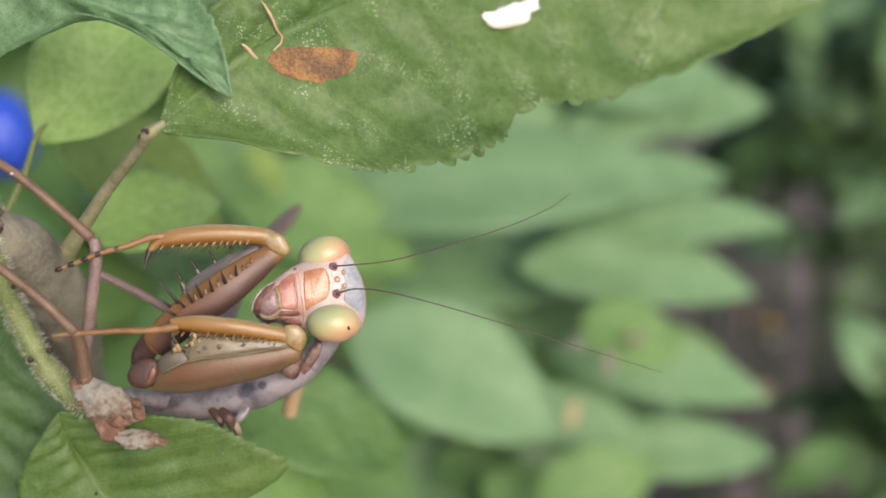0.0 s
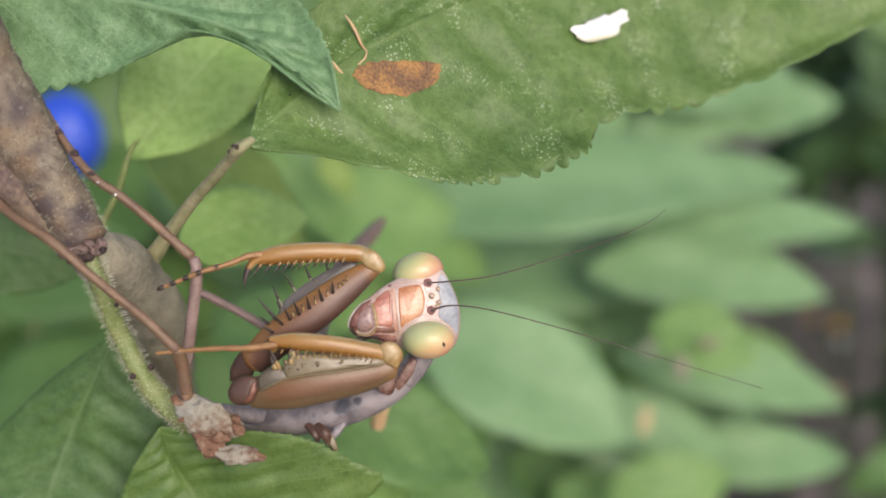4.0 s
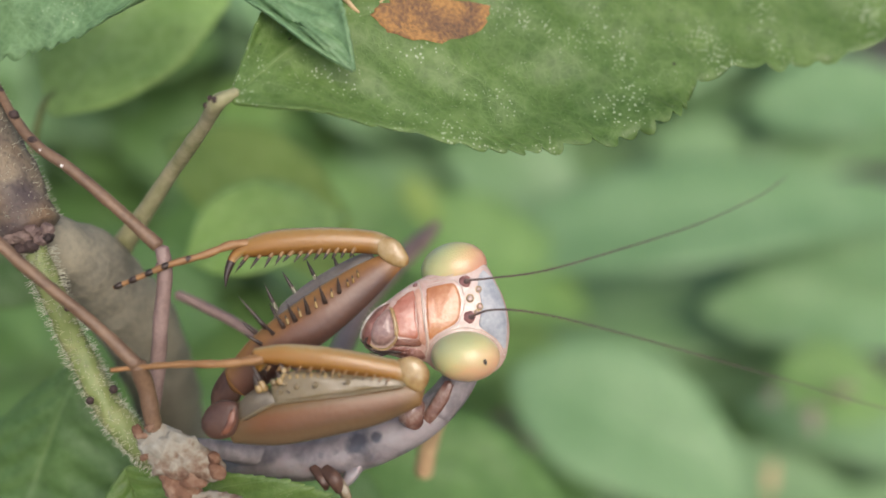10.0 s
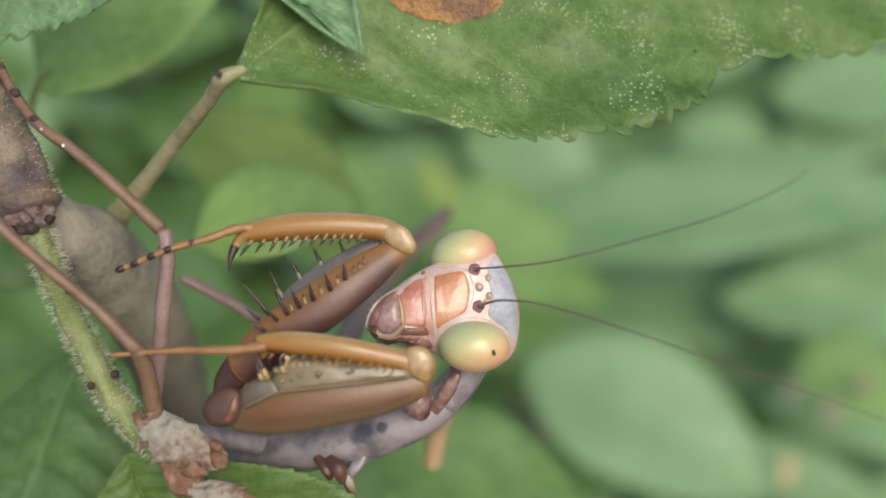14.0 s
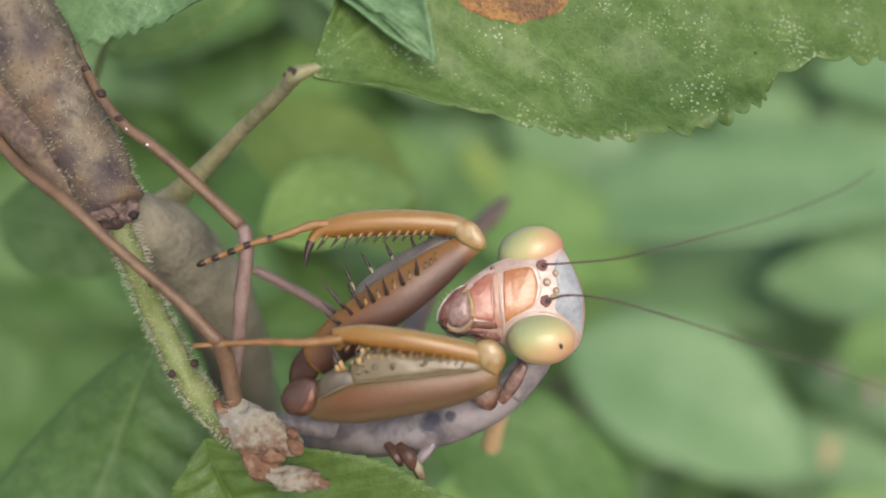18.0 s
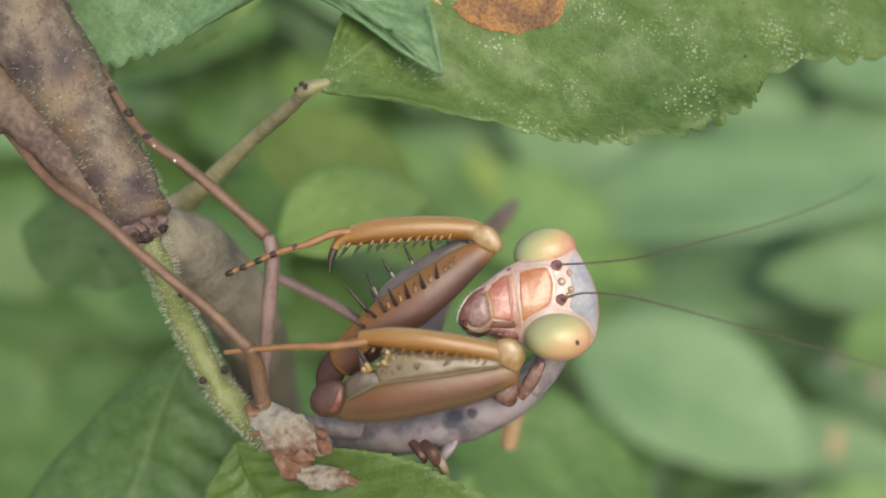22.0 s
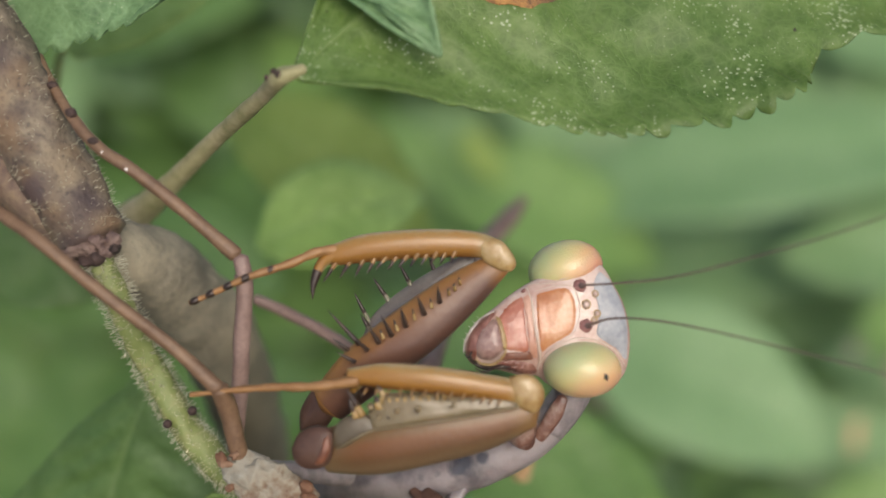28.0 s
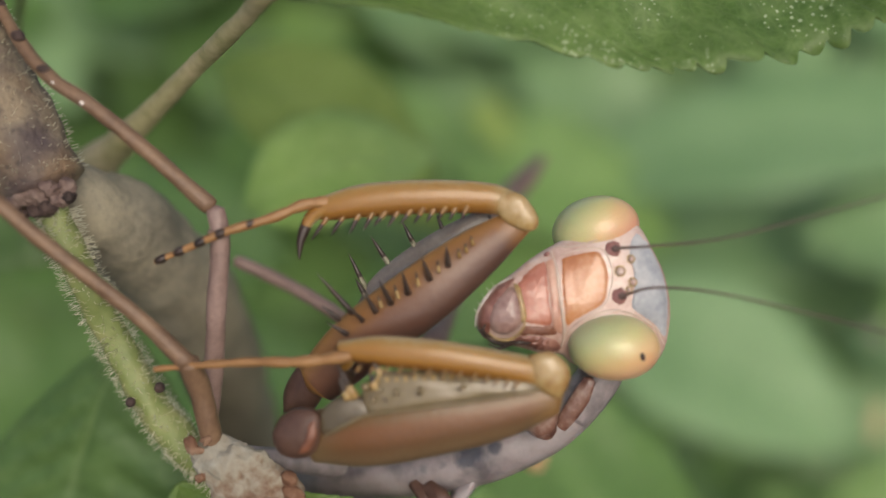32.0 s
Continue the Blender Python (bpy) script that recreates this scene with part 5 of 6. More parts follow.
def build_arms():
    # upper foreleg
    st, sf = [], []
    for base, tip in (((-11.23, -1.60, -0.12), (-11.81, -1.80, -1.04)), ((-10.47, -1.60, -0.03), (-10.92, -1.80, -0.82)), ((-9.81, -1.60, -0.00), (-10.11, -1.80, -0.77)),
                      ((-9.23, -1.60, 0.02), (-9.48, -1.80, -0.62)), ((-8.67, -1.60, 0.04), (-9.02, -1.80, -0.43)), ((-8.10, -1.50, 0.09), (-8.41, -1.70, -0.46)),
                      ((-7.52, -1.50, 0.14), (-7.86, -1.70, -0.36)), ((-7.00, -1.50, 0.18), (-7.26, -1.60, -0.34)), ((-6.50, -1.40, 0.20), (-6.71, -1.60, -0.29)),
                      ((-6.03, -1.40, 0.23), (-6.22, -1.50, -0.24)), ((-5.56, -1.30, 0.25), (-5.72, -1.50, -0.22)), ((-5.06, -1.30, 0.25), (-5.20, -1.40, -0.18))):
        st += tipped(base, Vector(tip) + Vector((-0.12, 0, -0.1)), 0.15, TAN)
    for base, tip, r in (((-10.71, -2.20, -4.59), (-11.30, -2.50, -4.06), 0.15), ((-10.37, -2.20, -5.24), (-11.11, -2.50, -4.76), 0.14), ((-10.10, -2.20, -4.29), (-11.42, -2.60, -2.71), 0.17),
                         ((-9.66, -2.20, -4.64), (-10.04, -2.60, -4.15), 0.14), ((-9.07, -2.10, -4.25), (-9.47, -2.50, -3.49), 0.16), ((-8.40, -2.00, -3.88), (-8.80, -2.50, -2.94), 0.17),
                         ((-7.62, -2.00, -3.43), (-7.81, -2.40, -2.58), 0.17), ((-6.68, -1.90, -2.82), (-6.93, -2.30, -1.99), 0.17), ((-5.86, -1.80, -2.22), (-5.91, -2.10, -1.46), 0.16)):
        sf += tipped(base, Vector(tip) + (Vector(tip) - Vector(base)) * 0.12, r * 0.92, BLACK, False)
    for base, tip in (((-8.83, -2.00, -4.01), (-8.94, -2.20, -3.59)), ((-8.07, -2.00, -3.61), (-8.22, -2.20, -3.11)), ((-7.18, -1.90, -3.07), (-7.25, -2.10, -2.55)), ((-6.28, -1.80, -2.47), (-6.31, -2.00, -2.04)),
                      ((-5.37, -1.70, -1.83), (-5.40, -1.90, -1.52)), ((-5.07, -1.60, -1.61), (-5.11, -1.80, -1.31)), ((-4.80, -1.50, -1.30), (-4.86, -1.70, -0.96))):
        sf += tipped(base, tip, 0.1, KNEE)
    for base, tip in (((-9.83, 0.30, -3.53), (-10.43, 0.20, -2.26)), ((-8.69, 0.50, -2.54), (-9.40, 0.40, -1.41)), ((-7.47, 0.50, -1.76), (-8.00, 0.40, -0.68)), ((-6.16, 0.50, -1.08), (-6.46, 0.40, -0.30)), ((-5.06, 0.40, -0.72), (-5.26, 0.30, -0.19)), ((-9.74, 0.00, -3.97), (-10.15, 0.00, -3.24))):
        sf += tipped(base, Vector(tip) + (Vector(tip) - Vector(base)) * 0.25, 0.17, MEMBRANE)
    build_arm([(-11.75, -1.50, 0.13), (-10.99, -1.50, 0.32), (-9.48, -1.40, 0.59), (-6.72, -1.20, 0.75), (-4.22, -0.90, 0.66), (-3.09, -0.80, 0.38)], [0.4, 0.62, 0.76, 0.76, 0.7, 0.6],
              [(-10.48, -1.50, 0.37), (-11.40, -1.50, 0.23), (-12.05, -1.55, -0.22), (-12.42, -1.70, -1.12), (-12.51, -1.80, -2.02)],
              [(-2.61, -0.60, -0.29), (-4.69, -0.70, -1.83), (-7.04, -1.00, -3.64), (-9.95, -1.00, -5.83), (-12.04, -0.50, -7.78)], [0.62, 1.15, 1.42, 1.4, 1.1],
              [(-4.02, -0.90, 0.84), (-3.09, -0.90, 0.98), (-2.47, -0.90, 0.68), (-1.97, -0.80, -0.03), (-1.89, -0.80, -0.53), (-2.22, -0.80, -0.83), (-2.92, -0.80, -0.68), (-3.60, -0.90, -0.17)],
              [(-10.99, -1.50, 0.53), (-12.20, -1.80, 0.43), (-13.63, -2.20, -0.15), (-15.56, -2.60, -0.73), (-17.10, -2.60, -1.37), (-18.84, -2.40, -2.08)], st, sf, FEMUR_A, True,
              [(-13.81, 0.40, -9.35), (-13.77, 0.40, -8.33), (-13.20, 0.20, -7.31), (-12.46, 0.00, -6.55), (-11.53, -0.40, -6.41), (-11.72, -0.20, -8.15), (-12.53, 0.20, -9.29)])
    part("femur_lamella", Pebble([(-10.19, 0.10, -4.19), (-9.71, 0.30, -3.19), (-8.55, 0.50, -2.12), (-7.05, 0.50, -1.11), (-5.52, 0.30, -0.30), (-4.34, 0.10, 0.10), (-4.02, 0.00, -0.59), (-5.28, -0.20, -1.43), (-7.09, -0.20, -2.50), (-8.74, -0.20, -3.60)], 0.2, 0.2, 48).build(6), LAMELLA, mantis, "grey-lilac translucent inner ridge of the femur")
    # lower foreleg
    st, sf = [], []
    e = spline([(-9.71, -3.90, -6.49), (-7.08, -3.95, -6.56), (-4.30, -3.90, -6.84), (-2.39, -3.60, -7.22)], 40)
    for k in range(13):
        p = Vector(e[1 + 3 * k])
        st += tipped(p, p + Vector((-0.2, -0.08, -0.3)), 0.075, TAN)
    for q in ((-9.39, -4.10, -7.78), (-8.36, -4.20, -7.82), (-6.92, -4.20, -7.56), (-8.98, -4.00, -7.07), (-5.26, -4.00, -7.37)):
        sf += tipped(q, Vector(q) + Vector((-0.1, -0.2, 0.12)), 0.055, BLACK, False)
    for base, tip in (((-9.76, -3.90, -7.67), (-10.37, -4.20, -6.39)), ((-10.05, -3.90, -7.73), (-10.34, -4.10, -6.87)), ((-8.89, -3.80, -7.30), (-9.00, -4.00, -6.73)), ((-8.67, -3.60, -6.75), (-8.93, -3.80, -6.28))):
        sf += tipped(base, tip, 0.22, KNEE)
    for k in range(9):
        q = Vector((-8.76, -3.70, -7.02)).lerp(Vector((-5.58, -3.60, -6.91)), k / 8)
        sf += tipped(q, q + Vector((-0.05, -0.1, 0.3)), 0.09, KNEE)
    build_arm([(-10.48, -3.20, -5.86), (-8.55, -3.40, -5.84), (-5.74, -3.40, -6.12), (-2.94, -3.00, -6.65), (-1.36, -2.60, -7.05)], [0.4, 0.66, 0.7, 0.68, 0.66],
              [(-10.08, -2.60, -6.12), (-10.34, -2.30, -6.65), (-10.01, -2.10, -7.24)],
              [(-1.25, -2.40, -7.93), (-3.67, -2.60, -8.54), (-6.50, -2.80, -9.01), (-9.34, -2.80, -9.51), (-11.89, -2.40, -9.85)], [0.8, 1.28, 1.5, 1.52, 1.15],
              [(-2.34, -2.90, -6.03), (-1.45, -2.90, -5.88), (-0.82, -2.80, -6.28), (-0.53, -2.70, -6.93), (-0.72, -2.70, -7.57), (-1.13, -2.70, -7.92), (-1.79, -2.80, -7.61), (-2.27, -2.90, -6.91)],
              [(-9.96, -3.40, -6.05), (-12.07, -3.40, -6.33), (-14.40, -3.20, -6.39), (-16.74, -3.00, -6.58), (-18.85, -2.80, -6.81)], st, sf, FEMUR_B, False,
              [(-13.63, -2.60, -9.63), (-13.21, -2.60, -8.87), (-12.30, -2.80, -8.46), (-11.41, -3.00, -8.74), (-11.43, -3.00, -9.98), (-12.00, -2.80, -10.62), (-12.98, -2.60, -10.68), (-13.51, -2.60, -10.23)])
    part("femur_face", Pebble([(-9.54, -3.30, -7.74), (-9.12, -3.30, -7.20), (-8.61, -3.30, -6.77), (-7.52, -3.30, -6.68), (-5.76, -3.20, -6.77), (-3.80, -3.10, -6.87), (-2.38, -3.00, -7.02), (-1.88, -3.00, -7.57), (-3.15, -3.10, -7.77), (-4.95, -3.30, -8.01), (-6.76, -3.40, -8.27), (-8.28, -3.40, -8.54), (-9.17, -3.40, -8.56)], 0.5, 0.3, 48, 0.4).build(8), IVORY, mantis, "greyish ivory inner face of the femur")
    part("femur_base", Pebble([(-11.41, -3.10, -9.47), (-11.30, -3.10, -8.57), (-10.71, -3.20, -7.96), (-9.94, -3.20, -7.74), (-9.32, -3.20, -7.99), (-9.18, -3.30, -8.58), (-10.08, -3.30, -9.10), (-10.92, -3.20, -9.57)], 0.3, 0.3, 40, 0.35).build(8), DUSK, mantis, "dull brown translucent base of the femur")
    ridge = [(-11.17, -3.75, -9.53), (-10.19, -3.85, -8.98), (-9.09, -3.90, -8.50), (-6.70, -3.90, -8.19), (-4.92, -3.80, -7.96), (-3.11, -3.60, -7.67), (-1.88, -3.40, -7.52)]
    part("femur_ridge", tube(bmesh.new(), ridge, [0.03, 0.06, 0.065, 0.065, 0.065, 0.06, 0.03], 8, 50, rough=0.3), IVORY, mantis, "pale ridge along the femur")
    for q, a in (((-9.29, -3.70, -7.34), 0.2), ((-8.68, -3.75, -7.42), 0.17), ((-7.97, -3.75, -7.56), 0.17), ((-6.92, -3.75, -7.45), 0.16), ((-8.93, -3.75, -7.90), 0.16), ((-5.10, -3.65, -7.29), 0.15)):
        part("tubercle", lump(q, ((a, 0, 0), (0, a, 0), (0, 0, a)), 0.15, 12, 8), IVORY, mantis, "pale small bump")
    part("rust_stripe", Pebble([(-11.81, -3.50, -9.05), (-11.51, -3.50, -8.88), (-11.47, -3.50, -9.62), (-11.87, -3.40, -10.26), (-12.29, -3.40, -10.32), (-11.97, -3.50, -9.70)], 0.16, 0.3, 24).build(5), RUSTRED, mantis, "rust-red stripe by the joint")


build_arms()


def build_legs():
    for pts, radii, m, lab in (
        ([(-27.58, 0.00, 11.32), (-26.39, -1.20, 9.66), (-24.74, -2.40, 7.63), (-23.20, -2.80, 6.02), (-21.01, -2.80, 4.49), (-17.87, -2.30, 1.72), (-16.43, -2.00, 0.35)], [0.22, 0.26, 0.3, 0.33, 0.35, 0.37, 0.42], BROWNLEG, "brown femur of a walking leg"),
        ([(-16.22, -2.00, 0.24), (-16.05, -1.90, -1.14), (-16.44, -1.20, -3.94), (-17.00, 0.00, -7.20), (-17.58, 0.80, -10.52)], [0.42, 0.44, 0.46, 0.46, 0.42], MAUVE, "mauve-grey walking leg"),
        ([(-33.88, -0.30, 7.42), (-29.57, -3.30, 3.76), (-25.98, -4.80, 1.58), (-22.76, -4.30, -1.35), (-19.66, -3.30, -4.15), (-17.32, -2.80, -6.53)], [0.3, 0.33, 0.35, 0.34, 0.36, 0.44], BROWNLEG, "brown femur of a walking leg"),
        ([(-17.29, -2.80, -6.47), (-17.10, -1.80, -7.94), (-16.94, -1.30, -9.46), (-16.76, -0.80, -11.01)], [0.5, 0.52, 0.5, 0.45], BROWNLEG, "brown walking leg"),
        ([(-17.82, 7.00, -2.64), (-15.59, 7.00, -3.66), (-12.57, 6.00, -5.14), (-8.84, 5.00, -7.53)], [0.34, 0.36, 0.36, 0.42], MAUVE, "mauve walking leg behind"),
        ([(-16.68, 0.00, -11.19), (-14.01, 2.50, -12.13), (-10.52, 5.00, -13.02), (-7.39, 5.60, -13.21)], [0.4, 0.6, 0.9, 1.1], LILAC, "lilac-grey walking leg"),
        ([(-1.35, 30.00, 3.27), (-2.54, 29.00, 1.88), (-4.74, 26.00, -0.51), (-6.74, 19.00, -3.76), (-7.65, 9.00, -7.51)], [0.35, 0.75, 0.85, 0.85, 0.8], MAUVE, "dull mauve leg behind the head"),
        ([(-0.37, 14.00, -11.09), (-1.46, 18.00, -13.95), (-1.97, 20.00, -16.64)], [0.6, 0.7, 0.75], STRAW, "pale straw-coloured leg behind the thorax"),
    ):
        part("leg", tube(bmesh.new(), pts, radii, 14, 44, rough=0.14), m, mantis, lab)
    # dark and brown lumps are leg markings; the white ones imitate glints of light
    for q, a, m, lab in (((-26.21, -1.50, 9.51), 0.26, DRY, "dark mark on the leg"), ((-24.80, -2.60, 7.95), 0.28, DRY, "dark mark on the leg"), ((-23.48, -3.00, 6.35), 0.26, DRY, "dark mark on the leg"), ((-23.03, -3.10, 5.82), 0.12, WHITE, "white lump as a painted glint on the leg"), ((-21.71, -3.10, 4.93), 0.13, WHITE, "white lump as a painted glint on the leg"), ((-16.30, -2.30, -0.79), 0.20, NODE, "brown mark below the knee")):
        part("leg_spot", lump(q, ((a, 0, -a * 0.6), (0, a * 0.8, 0), (a * 0.5, 0, a * 0.7)), 0.4, 14, 10), m, mantis, lab)


build_legs()


# ---- plants behind ----
def build_back_shrub():
    sh = thing("background_shrub", ground_at(40, 190), "leafy green shrub standing behind the twig", "shrub")
    stems = [
        ([ground_at(40, 190), (20, 175, -200), (0, 160, -60), (7.39, 150.00, -29.10)], 2.2),
        ([(0, 160, -60), (19.71, 150.00, -26.62), (44.07, 175.00, -21.32)], 1.3),
        ([(0, 160, -60), (9.47, 140.00, -33.70), (13.02, 140.00, -34.31)], 1.2),
    ]
    for pts, r in stems:
        part("stem", tube(bmesh.new(), pts, [r * (1 - 0.12 * k) for k in range(len(pts))], 10, 50, rough=0.1), BARK, sh)
    for k, (a, b, w, nrm, m, dr) in enumerate([
        ((9.24, 140.00, -18.29), (55.62, 135.00, -41.44), 30, (0.1, -1, 0.5), LEAF_PALE, 0.08),
        ((2.13, 160.00, 6.70), (101.34, 165.00, 17.91), 28, (0, -1, 0.8), LEAF_PALE, 0.08),
        ((59.45, 170.00, 1.17), (128.59, 180.00, 5.74), 15, (0, -1, 0.6), LEAF_PALE, 0.1),
        ((51.55, 165.00, -5.61), (117.06, 175.00, -12.16), 22, (0, -1, 0.6), LEAF_PALE, 0.1),
        ((61.58, 150.00, -18.94), (84.32, 145.00, -26.57), 18, (0.2, -1, 0.4), LEAF_SOFT, 0.06),
        ((60.04, 170.00, -27.66), (121.76, 175.00, -40.31), 19, (0, -1, 0.6), LEAF_PALE, 0.1),
        ((49.09, 170.00, -40.03), (89.13, 170.00, -52.84), 16, (0, -1, 0.5), LEAF_PALE, 0.1),
        ((74.75, 180.00, -54.81), (126.45, 185.00, -57.34), 18, (0, -1, 0.6), LEAF_PALE, 0.1),
        ((52.02, 150.00, -59.65), (80.80, 150.00, -53.67), 18, (0.1, -1, 0.3), LEAF_SOFT, 0.1),
        ((70.74, 200.00, 28.67), (108.62, 210.00, 33.83), 16, (0, -1, 0.4), LEAF_PALE, 0.1),
        ((45.86, 200.00, 32.48), (84.83, 210.00, 23.58), 22, (0, -1, 0.6), LEAF_PALE, 0.1),
        ((-17.30, 150.00, 12.18), (28.09, 160.00, -8.33), 26, (0, -1, 0.6), LEAF_SOFT, 0.1),
        ((-12.11, 140.00, 17.64), (-5.10, 140.00, 7.35), 6, (0, -1, 0.2), LEAF_YELLOW, 0.1),
        ((-20.22, 160.00, -10.15), (20.39, 160.00, -14.89), 24, (0, -1, 0.6), LEAF_SOFT, 0.1),
        ((-50.45, 170.00, 17.46), (-2.88, 170.00, -2.49), 30, (0, -1, 0.6), LEAF_SOFT, 0.1),
        ((-10.75, 150.00, -36.45), (27.50, 150.00, -44.14), 24, (0, -1, 0.7), LEAF_DARK, 0.1),
        ((-4.52, 150.00, -51.27), (27.80, 150.00, -61.76), 24, (0, -1, 0.7), LEAF_DARK, 0.1),
        ((35.44, 190.00, -57.99), (62.69, 190.00, -73.25), 20, (0, -1, 0.7), LEAF_DARK, 0.1),
        ((-31.36, 120.00, -16.67), (-6.48, 120.00, -20.81), 18, (0, -1, 0.6), LEAF_DARK, 0.1),
        ((-74.88, 120.00, -2.66), (-41.53, 120.00, -8.40), 26, (0, -1, 0.6), LEAF_DARK, 0.1),
        ((-74.80, 120.00, -31.19), (-35.33, 120.00, -27.17), 26, (0, -1, 0.6), LEAF_DARK, 0.1),
        ((-125.85, 260.00, 45.25), (-69.82, 260.00, 40.29), 26, (0, -1, 0.6), LEAF_DARK, 0.1),
        ((11.14, 185.00, -11.05), (87.31, 190.00, -6.74), 27, (0, -1, 0.7), LEAF_PALE, 0.08),
        ((40.74, 190.00, -22.71), (92.30, 195.00, -16.78), 22, (0, -1, 0.6), LEAF_PALE, 0.08),
        ((68.28, 195.00, 11.66), (117.46, 200.00, 17.53), 20, (0, -1, 0.6), LEAF_PALE, 0.08),
        ((84.84, 195.00, -35.15), (117.10, 200.00, -32.67), 20, (0, -1, 0.6), LEAF_SOFT, 0.08),
        ((67.94, 195.00, -47.28), (112.73, 200.00, -54.74), 22, (0, -1, 0.6), LEAF_PALE, 0.08),
        ((68.93, 200.00, 40.80), (117.17, 205.00, 46.25), 26, (0, -1, 0.6), LEAF_PALE, 0.08),
        ((92.76, 215.00, 33.84), (135.28, 215.00, 40.05), 22, (0, -1, 0.6), LEAF_PALE, 0.08),
        ((46.20, 225.00, 49.83), (106.57, 225.00, 46.41), 34, (0, -1, 0.5), LEAF_PALE, 0.08),
        ((55.72, 235.00, 45.09), (112.10, 235.00, 48.31), 30, (0, -1, 0.5), LEAF_PALE, 0.08),
        ((-7.36, 235.00, 40.55), (42.72, 235.00, 29.66), 28, (0, -1, 0.5), LEAF_PALE, 0.08),
        ((43.92, 170.00, -60.60), (72.39, 170.00, -76.40), 20, (0, -1, 0.6), LEAF_SOFT, 0.08),
    ]):
        ob = leaf_part(sh, simple_leaf(a, b, w, nrm, dr, 0.1, 0, 0.8, seed=20 + k * 1.7), m, 36, 14, 0.3)
        if k == 0:
            part("dry_patch", lump((55.13, 132.00, -37.66), ((0.9, 0, -0.6), (0, 0.6, 0), (0.5, 0, 2.8)), 0.3, 20, 14), STRAW, ob, "straw-coloured dry patch")
        if k == 4:
            for q, ax in (((70.87, 141.00, -22.99), ((2.6, 0, 0.4), (0, 0.6, 0), (0, 0, 1.0))), ((66.00, 143.00, -28.19), ((1.4, 0, 0.6), (0, 0.6, 0), (-0.4, 0, 2.4))), ((58.57, 143.00, -24.48), ((0.8, 0, 0), (0, 0.6, 0), (0, 0, 1.6)))):
                part("dry_patch", lump(q, ax, 0.4, 20, 14), SCAR, ob, "pinkish brown dry patch")


build_back_shrub()


def build_thicket():
    sh = thing("background_thicket", ground_at(-40, 330), "dense blurred thicket of broad green leaves", "shrub")
    mats = (LEAF_PALE, LEAF_SOFT, LEAF_PALE, LEAF_PALE, LEAF_PALE, LEAF_SOFT)
    for i in range(11):
        g = Vector(ground_at(-200 + i * 26, 300 + 12 * (i % 3)))
        top = Vector((-200 + i * 26, 250, 60))
        part("stem", tube(bmesh.new(), [g, (g + top) / 2 + Vector((6, 0, 0)), top], [2.5, 2, 1], 8, 20), SHOOT, sh)
        for j in range(40):
            z = -165 + j * 6.9 + rng.uniform(-4, 4)
            x = -200 + i * 26 + rng.uniform(-12, 12)
            if x > 62 - 0.12 * z:
                continue
            a = Vector((x, 215 + rng.uniform(-18, 30), z))
            ang = rng.uniform(-0.9, 0.5) + (math.pi if rng.random() < 0.35 else 0)
            b = a + Vector((math.cos(ang), rng.uniform(-0.25, 0.1), math.sin(ang))) * rng.uniform(36, 52)
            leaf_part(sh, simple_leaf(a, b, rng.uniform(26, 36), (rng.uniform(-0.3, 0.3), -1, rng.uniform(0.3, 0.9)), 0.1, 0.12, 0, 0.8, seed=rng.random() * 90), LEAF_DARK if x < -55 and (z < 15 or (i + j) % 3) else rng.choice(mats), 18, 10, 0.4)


build_thicket()


def build_far_thicket():
    sh = thing("far_shrub", ground_at(-30, 420), "blurred pale green bush far behind the twig", "shrub")
    for i in range(9):
        g = Vector(ground_at(-190 + i * 32, 430 + 14 * (i % 2)))
        top = Vector((-190 + i * 32, 330, 70))
        part("stem", tube(bmesh.new(), [g, (g + top) / 2 + Vector((8, 0, 0)), top], [2.5, 2, 1], 8, 16), SHOOT, sh)
        for j in range(17):
            z = -190 + j * 18 + rng.uniform(-6, 6)
            x = -190 + i * 32 + rng.uniform(-14, 14)
            if x > 60 - 0.12 * z:
                continue
            a = Vector((x, 285 + rng.uniform(-14, 20), z))
            ang = rng.uniform(-0.9, 0.5) + (math.pi if rng.random() < 0.4 else 0)
            b = a + Vector((math.cos(ang), rng.uniform(-0.2, 0.1), math.sin(ang))) * rng.uniform(44, 60)
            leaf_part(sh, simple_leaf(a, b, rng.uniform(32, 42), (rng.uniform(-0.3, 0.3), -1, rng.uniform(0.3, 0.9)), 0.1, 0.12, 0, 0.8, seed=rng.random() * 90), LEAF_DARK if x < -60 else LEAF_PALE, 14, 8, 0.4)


build_far_thicket()


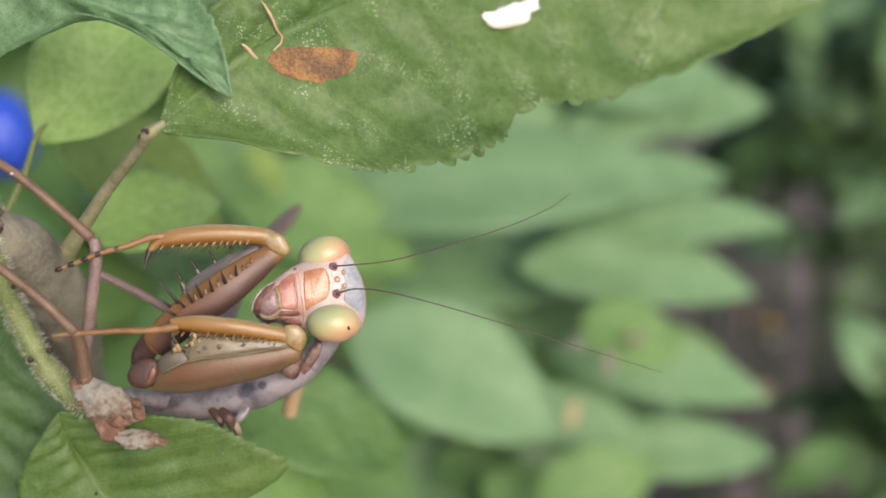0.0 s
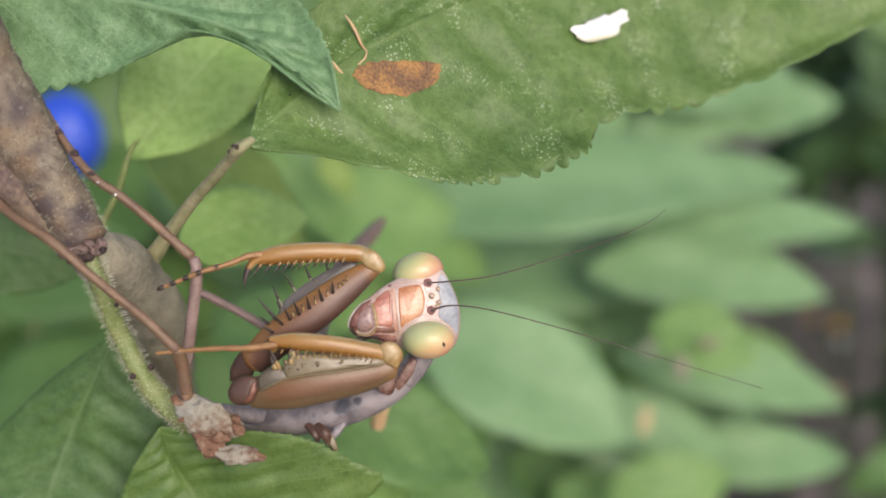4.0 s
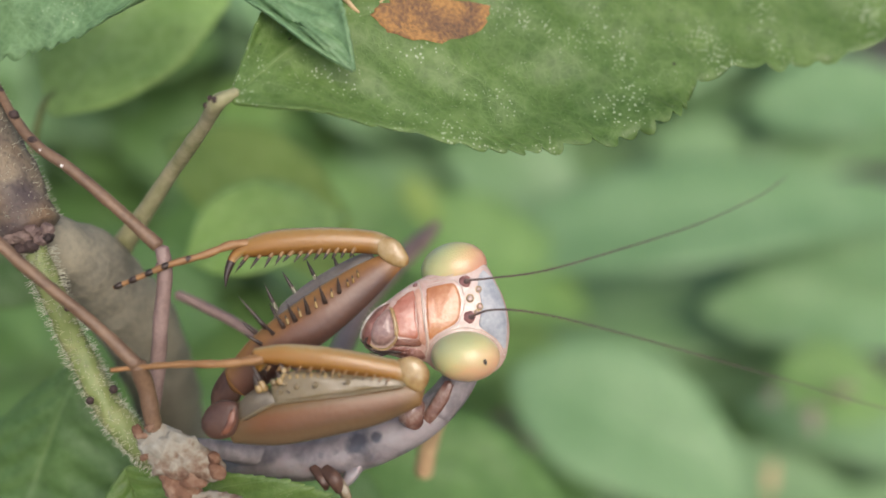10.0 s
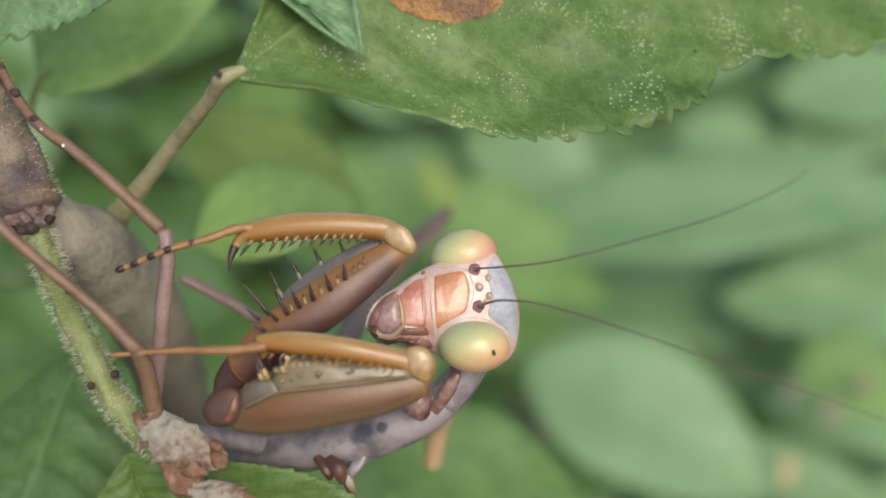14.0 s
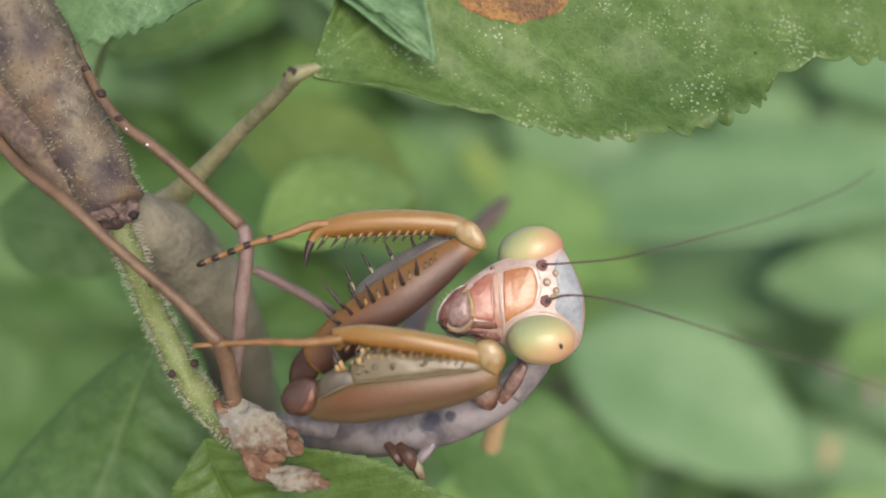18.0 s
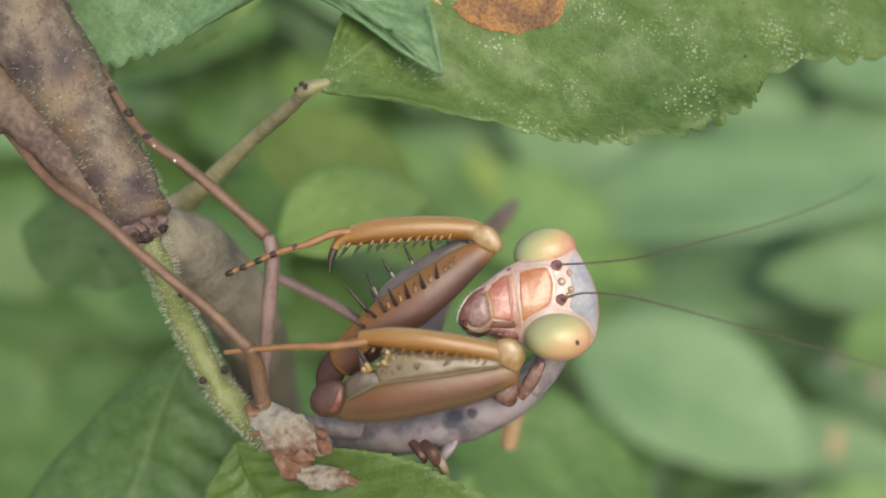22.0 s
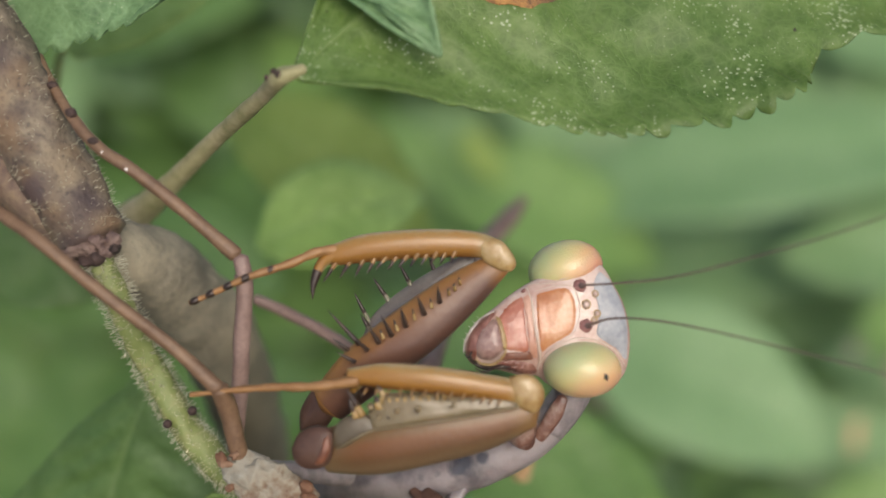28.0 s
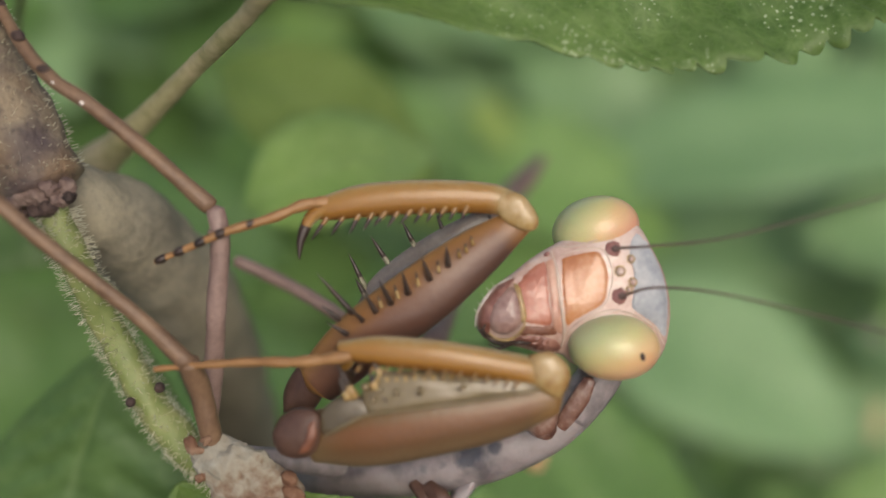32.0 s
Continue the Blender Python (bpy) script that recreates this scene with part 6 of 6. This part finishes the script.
def build_weeds():
    for k, (x, y, z) in enumerate([(239.10, 400.00, 80.26), (255.25, 380.00, 28.77), (212.95, 430.00, 55.46), (251.35, 320.00, -56.52), (228.96, 290.00, -82.04), (259.15, 360.00, 60.33), (257.12, 420.00, 111.66), (205.33, 450.00, 83.31), (219.08, 330.00, 64.88), (216.35, 300.00, 75.76), (252.93, 420.00, 50.11), (227.72, 300.00, -71.07)]):
        w = thing("weed", ground_at(x, y + 30), "low leafy green weed growing from the soil", "plant", "weeds on the soil")
        g = Vector(ground_at(x, y + 30))
        for i in range(5):
            tip = Vector((x + rng.uniform(-24, 24), y + rng.uniform(-25, 25), z + rng.uniform(-40, 40)))
            part("stem", tube(bmesh.new(), [g, (g + tip) / 2 + Vector((rng.uniform(-12, 12), 0, 10)), tip], [0.8, 0.7, 0.5], 6, 12), LEAF_WEED, w)
            for j in range(5):
                c = tip + Vector((rng.uniform(-25, 25), rng.uniform(-15, 15), rng.uniform(-25, 25)))
                d = Vector((rng.uniform(-1, 1), rng.uniform(-0.4, 0.4), rng.uniform(-1, 0.6))).normalized() * rng.uniform(22, 38)
                leaf_part(w, simple_leaf(c, c + d, rng.uniform(12, 22), (rng.uniform(-0.5, 0.5), -1, 0.7), 0.15, 0.15, 0, 0.8, seed=rng.random() * 50), (LEAF_DARK, LEAF_WEED, LEAF_PALE, LEAF_WEED, LEAF_DARK)[(i + 2 * j) % 5], 16, 8, 0.4)


build_weeds()


def build_stake():
    c = Vector((-65.67, 150.00, 20.58))
    g = Vector(ground_at(c.x - 30, c.y + 10))
    st = thing("garden_stake", tuple(g), "swaying garden stake with a rounded blue plastic cap", "stake")
    part("pole", tube(bmesh.new(), [tuple(g - Vector((0, 0, 10))), tuple((g + c) / 2 + Vector((-14, 6, 0))), tuple(c - Vector((3, 0, 4)))], [1.0, 1.0, 1.0], 10, 16), SHOOT, st)
    part("cap", blob(bmesh.new(), c, ((7.0, 0, 2.2), (0, 7, 0), (-2.6, 0, 9.0)), 28, 18), BLUE, st, "rounded blue plastic cap")
    return st, c


STAKE, CAP = build_stake()


def build_litter():
    for i, (q, m, lab, cat, nm, a) in enumerate((
        ((258.34, 480.00, -52.20), ORANGE, "fallen orange petal on the soil", "petal", "petal", 5.0),
        ((256.90, 470.00, -60.51), WHITE, "small whitish pebble on the soil", "pebble", "pebble", 4.5),
        ((246.78, 490.00, -49.09), SPOT, "rust-brown dead leaf scrap on the soil", "dead leaf", "dead_leaf", 6.0),
        ((278.08, 470.00, -59.53), SCAR, "pale dry scrap on the soil", "scrap", "dry_scrap", 6.0),
        ((241.08, 450.00, -84.20), STRAW, "pale straw scrap on the soil", "scrap", "dry_scrap", 5.0))):
        eye = Vector((-1.89, -90.00, 2.27))
        way = (Vector(q) - eye).normalized()
        k = 400.0
        while (BASE @ ((eye + way * k) * 0.001)).z > 0.012 and k < 1500:
            k += 4
        c = eye + way * k
        t = thing(nm, tuple(c), lab, cat)
        part("body" if nm == "pebble" else "blade", blob(bmesh.new(), c, ((a, 0, 0.4), (0, a * 0.7, 0.5), (0, 0.4, a * 0.55)), 16, 10, 0.35), m, t)


build_litter()


# ---- moving parts ----
HEART_ROWS = ((0, 0, 0.2, 0), (7, -0.8, 0.5, 0), (8.5, -2.9, 0.8, 0), (10, -6.0, 2.6, 0), (12, -6.9, 2.5, 0), (15.5, -6.9, 2.6, 0), (17, -7.4, 4.2, 0), (19, -7.6, 5.2, 0), (23, -8.4, 5.6, 0), (32, -8.4, 5.6, 0))


def motions():
    """The antennae sway a little at their sockets; leaves swing in the breeze; the capped stake leans away and out of sight."""
    o = Vector(STAKE["o"])
    rows_ = [(0, (-63.62, 150.00, 18.39)), (1, (-65.43, 150.00, 18.54)), (2, (-64.00, 150.00, 19.03)), (3, (-65.50, 150.00, 19.40)), (4, (-65.67, 150.00, 20.58)), (4.5, (-66.39, 150.00, 21.41)), (6.5, (-64.19, 150.00, 25.13)), (7, (-66.59, 150.00, 25.67)), (7.5, (-68.16, 150.00, 25.17)), (8, (-73.85, 150.00, 29.12)), (8.5, (-81.32, 150.00, 32.06)), (9, (-90.18, 150.00, 34.85)), (9.5, (-98.33, 150.00, 40.05)), (10.5, (-128.27, 150.00, 41.85)), (13, (-170.17, 150.00, 46.32)), (32, (-207.95, 150.00, 35.29))]
    walk(STAKE, [(t, BASE @ Matrix.Translation((o + Vector(q) - CAP) * 0.001)) for t, q in rows_])
    # leaves swing in the breeze
    base = Vector(shrub["o"])
    for ob, pivot, rows_ in ((TOP_LEAF, (-12.0, -4.0, 8.3), ((0, 0.7, -0.3, 0), (4, 0, 0, 0), (9, 0.15, 0, 0.4), (13, 0.2, 0.1, 1.2), (15.5, 0.2, 0.3, 1.8), (19, -0.25, 0.45, 2.4), (23, -0.65, 0.45, 2.4), (25.5, -0.65, 0.45, 2.2), (28, -0.7, 0.7, 2.4), (32, -0.63, 0.76, 2.4))),
                             (TOP_STALK, (-12.0, -4.0, 8.3), ((0, 0.7, -0.3, -3), (4, 0, 0, 0), (9, 0.15, 0, 4), (13, 0.2, 0.1, 8), (15.5, 0.2, 0.3, 11), (19, -0.25, 0.45, 15), (23, -0.65, 0.45, 17), (25.5, -0.65, 0.45, 17), (28, -0.7, 0.7, 17), (32, -0.63, 0.76, 18))),
                             (BLUISH, (-12.0, -4.0, 16.0), ((0, -0.87, -0.2, 0), (2, -0.25, 0.1, 0), (4, 0, 0.3, 0), (7, 0, 0, 0), (8.5, 0.23, -0.4, 0), (10, 0.5, -0.7, 0), (12, 0.55, -0.85, 0), (15.5, 0.45, -0.95, 0), (19, 0.4, -1.2, 0), (23, 0, -1.2, 0), (28, 0, -0.9, 0), (32, -0.05, -1.4, 0))),
                             (HEART, (-24.0, 15.0, 9.0), HEART_ROWS), (STALK, (-24.0, 15.0, 9.0), HEART_ROWS)):
        c = (Vector(pivot) - base) * 0.001
        walk(ob, [(t, Matrix.Translation(c + Vector((x * 0.001, 0, z * 0.001))) @ Matrix.Rotation(radians(a), 4, "Y") @ Matrix.Translation(-c)) for t, x, z, a in rows_])
    up, low = ANT_UP.location.copy(), ANT_LOW.location.copy()
    for ob, at, rows_ in ((ANT_UP, up, ((0, 0.3), (4, 0.4), (9, 0), (13, -0.3), (16.5, -1.5), (19, 0.4), (23, -2.6), (25.5, -2.6), (28, -1.5), (30, -1.0), (32, -0.5))),
                          (ANT_LOW, low, ((0, -0.8), (4, -0.6), (9, 0), (13, -2.6), (16.5, -2.9), (19, -1.3), (23, -1.2), (25.5, 0.8), (28, 0.3), (32, 0.3)))):
        walk(ob, [(t, Matrix.Translation(at) @ Matrix.Rotation(-radians(a), 4, "Y")) for t, a in rows_])


motions()
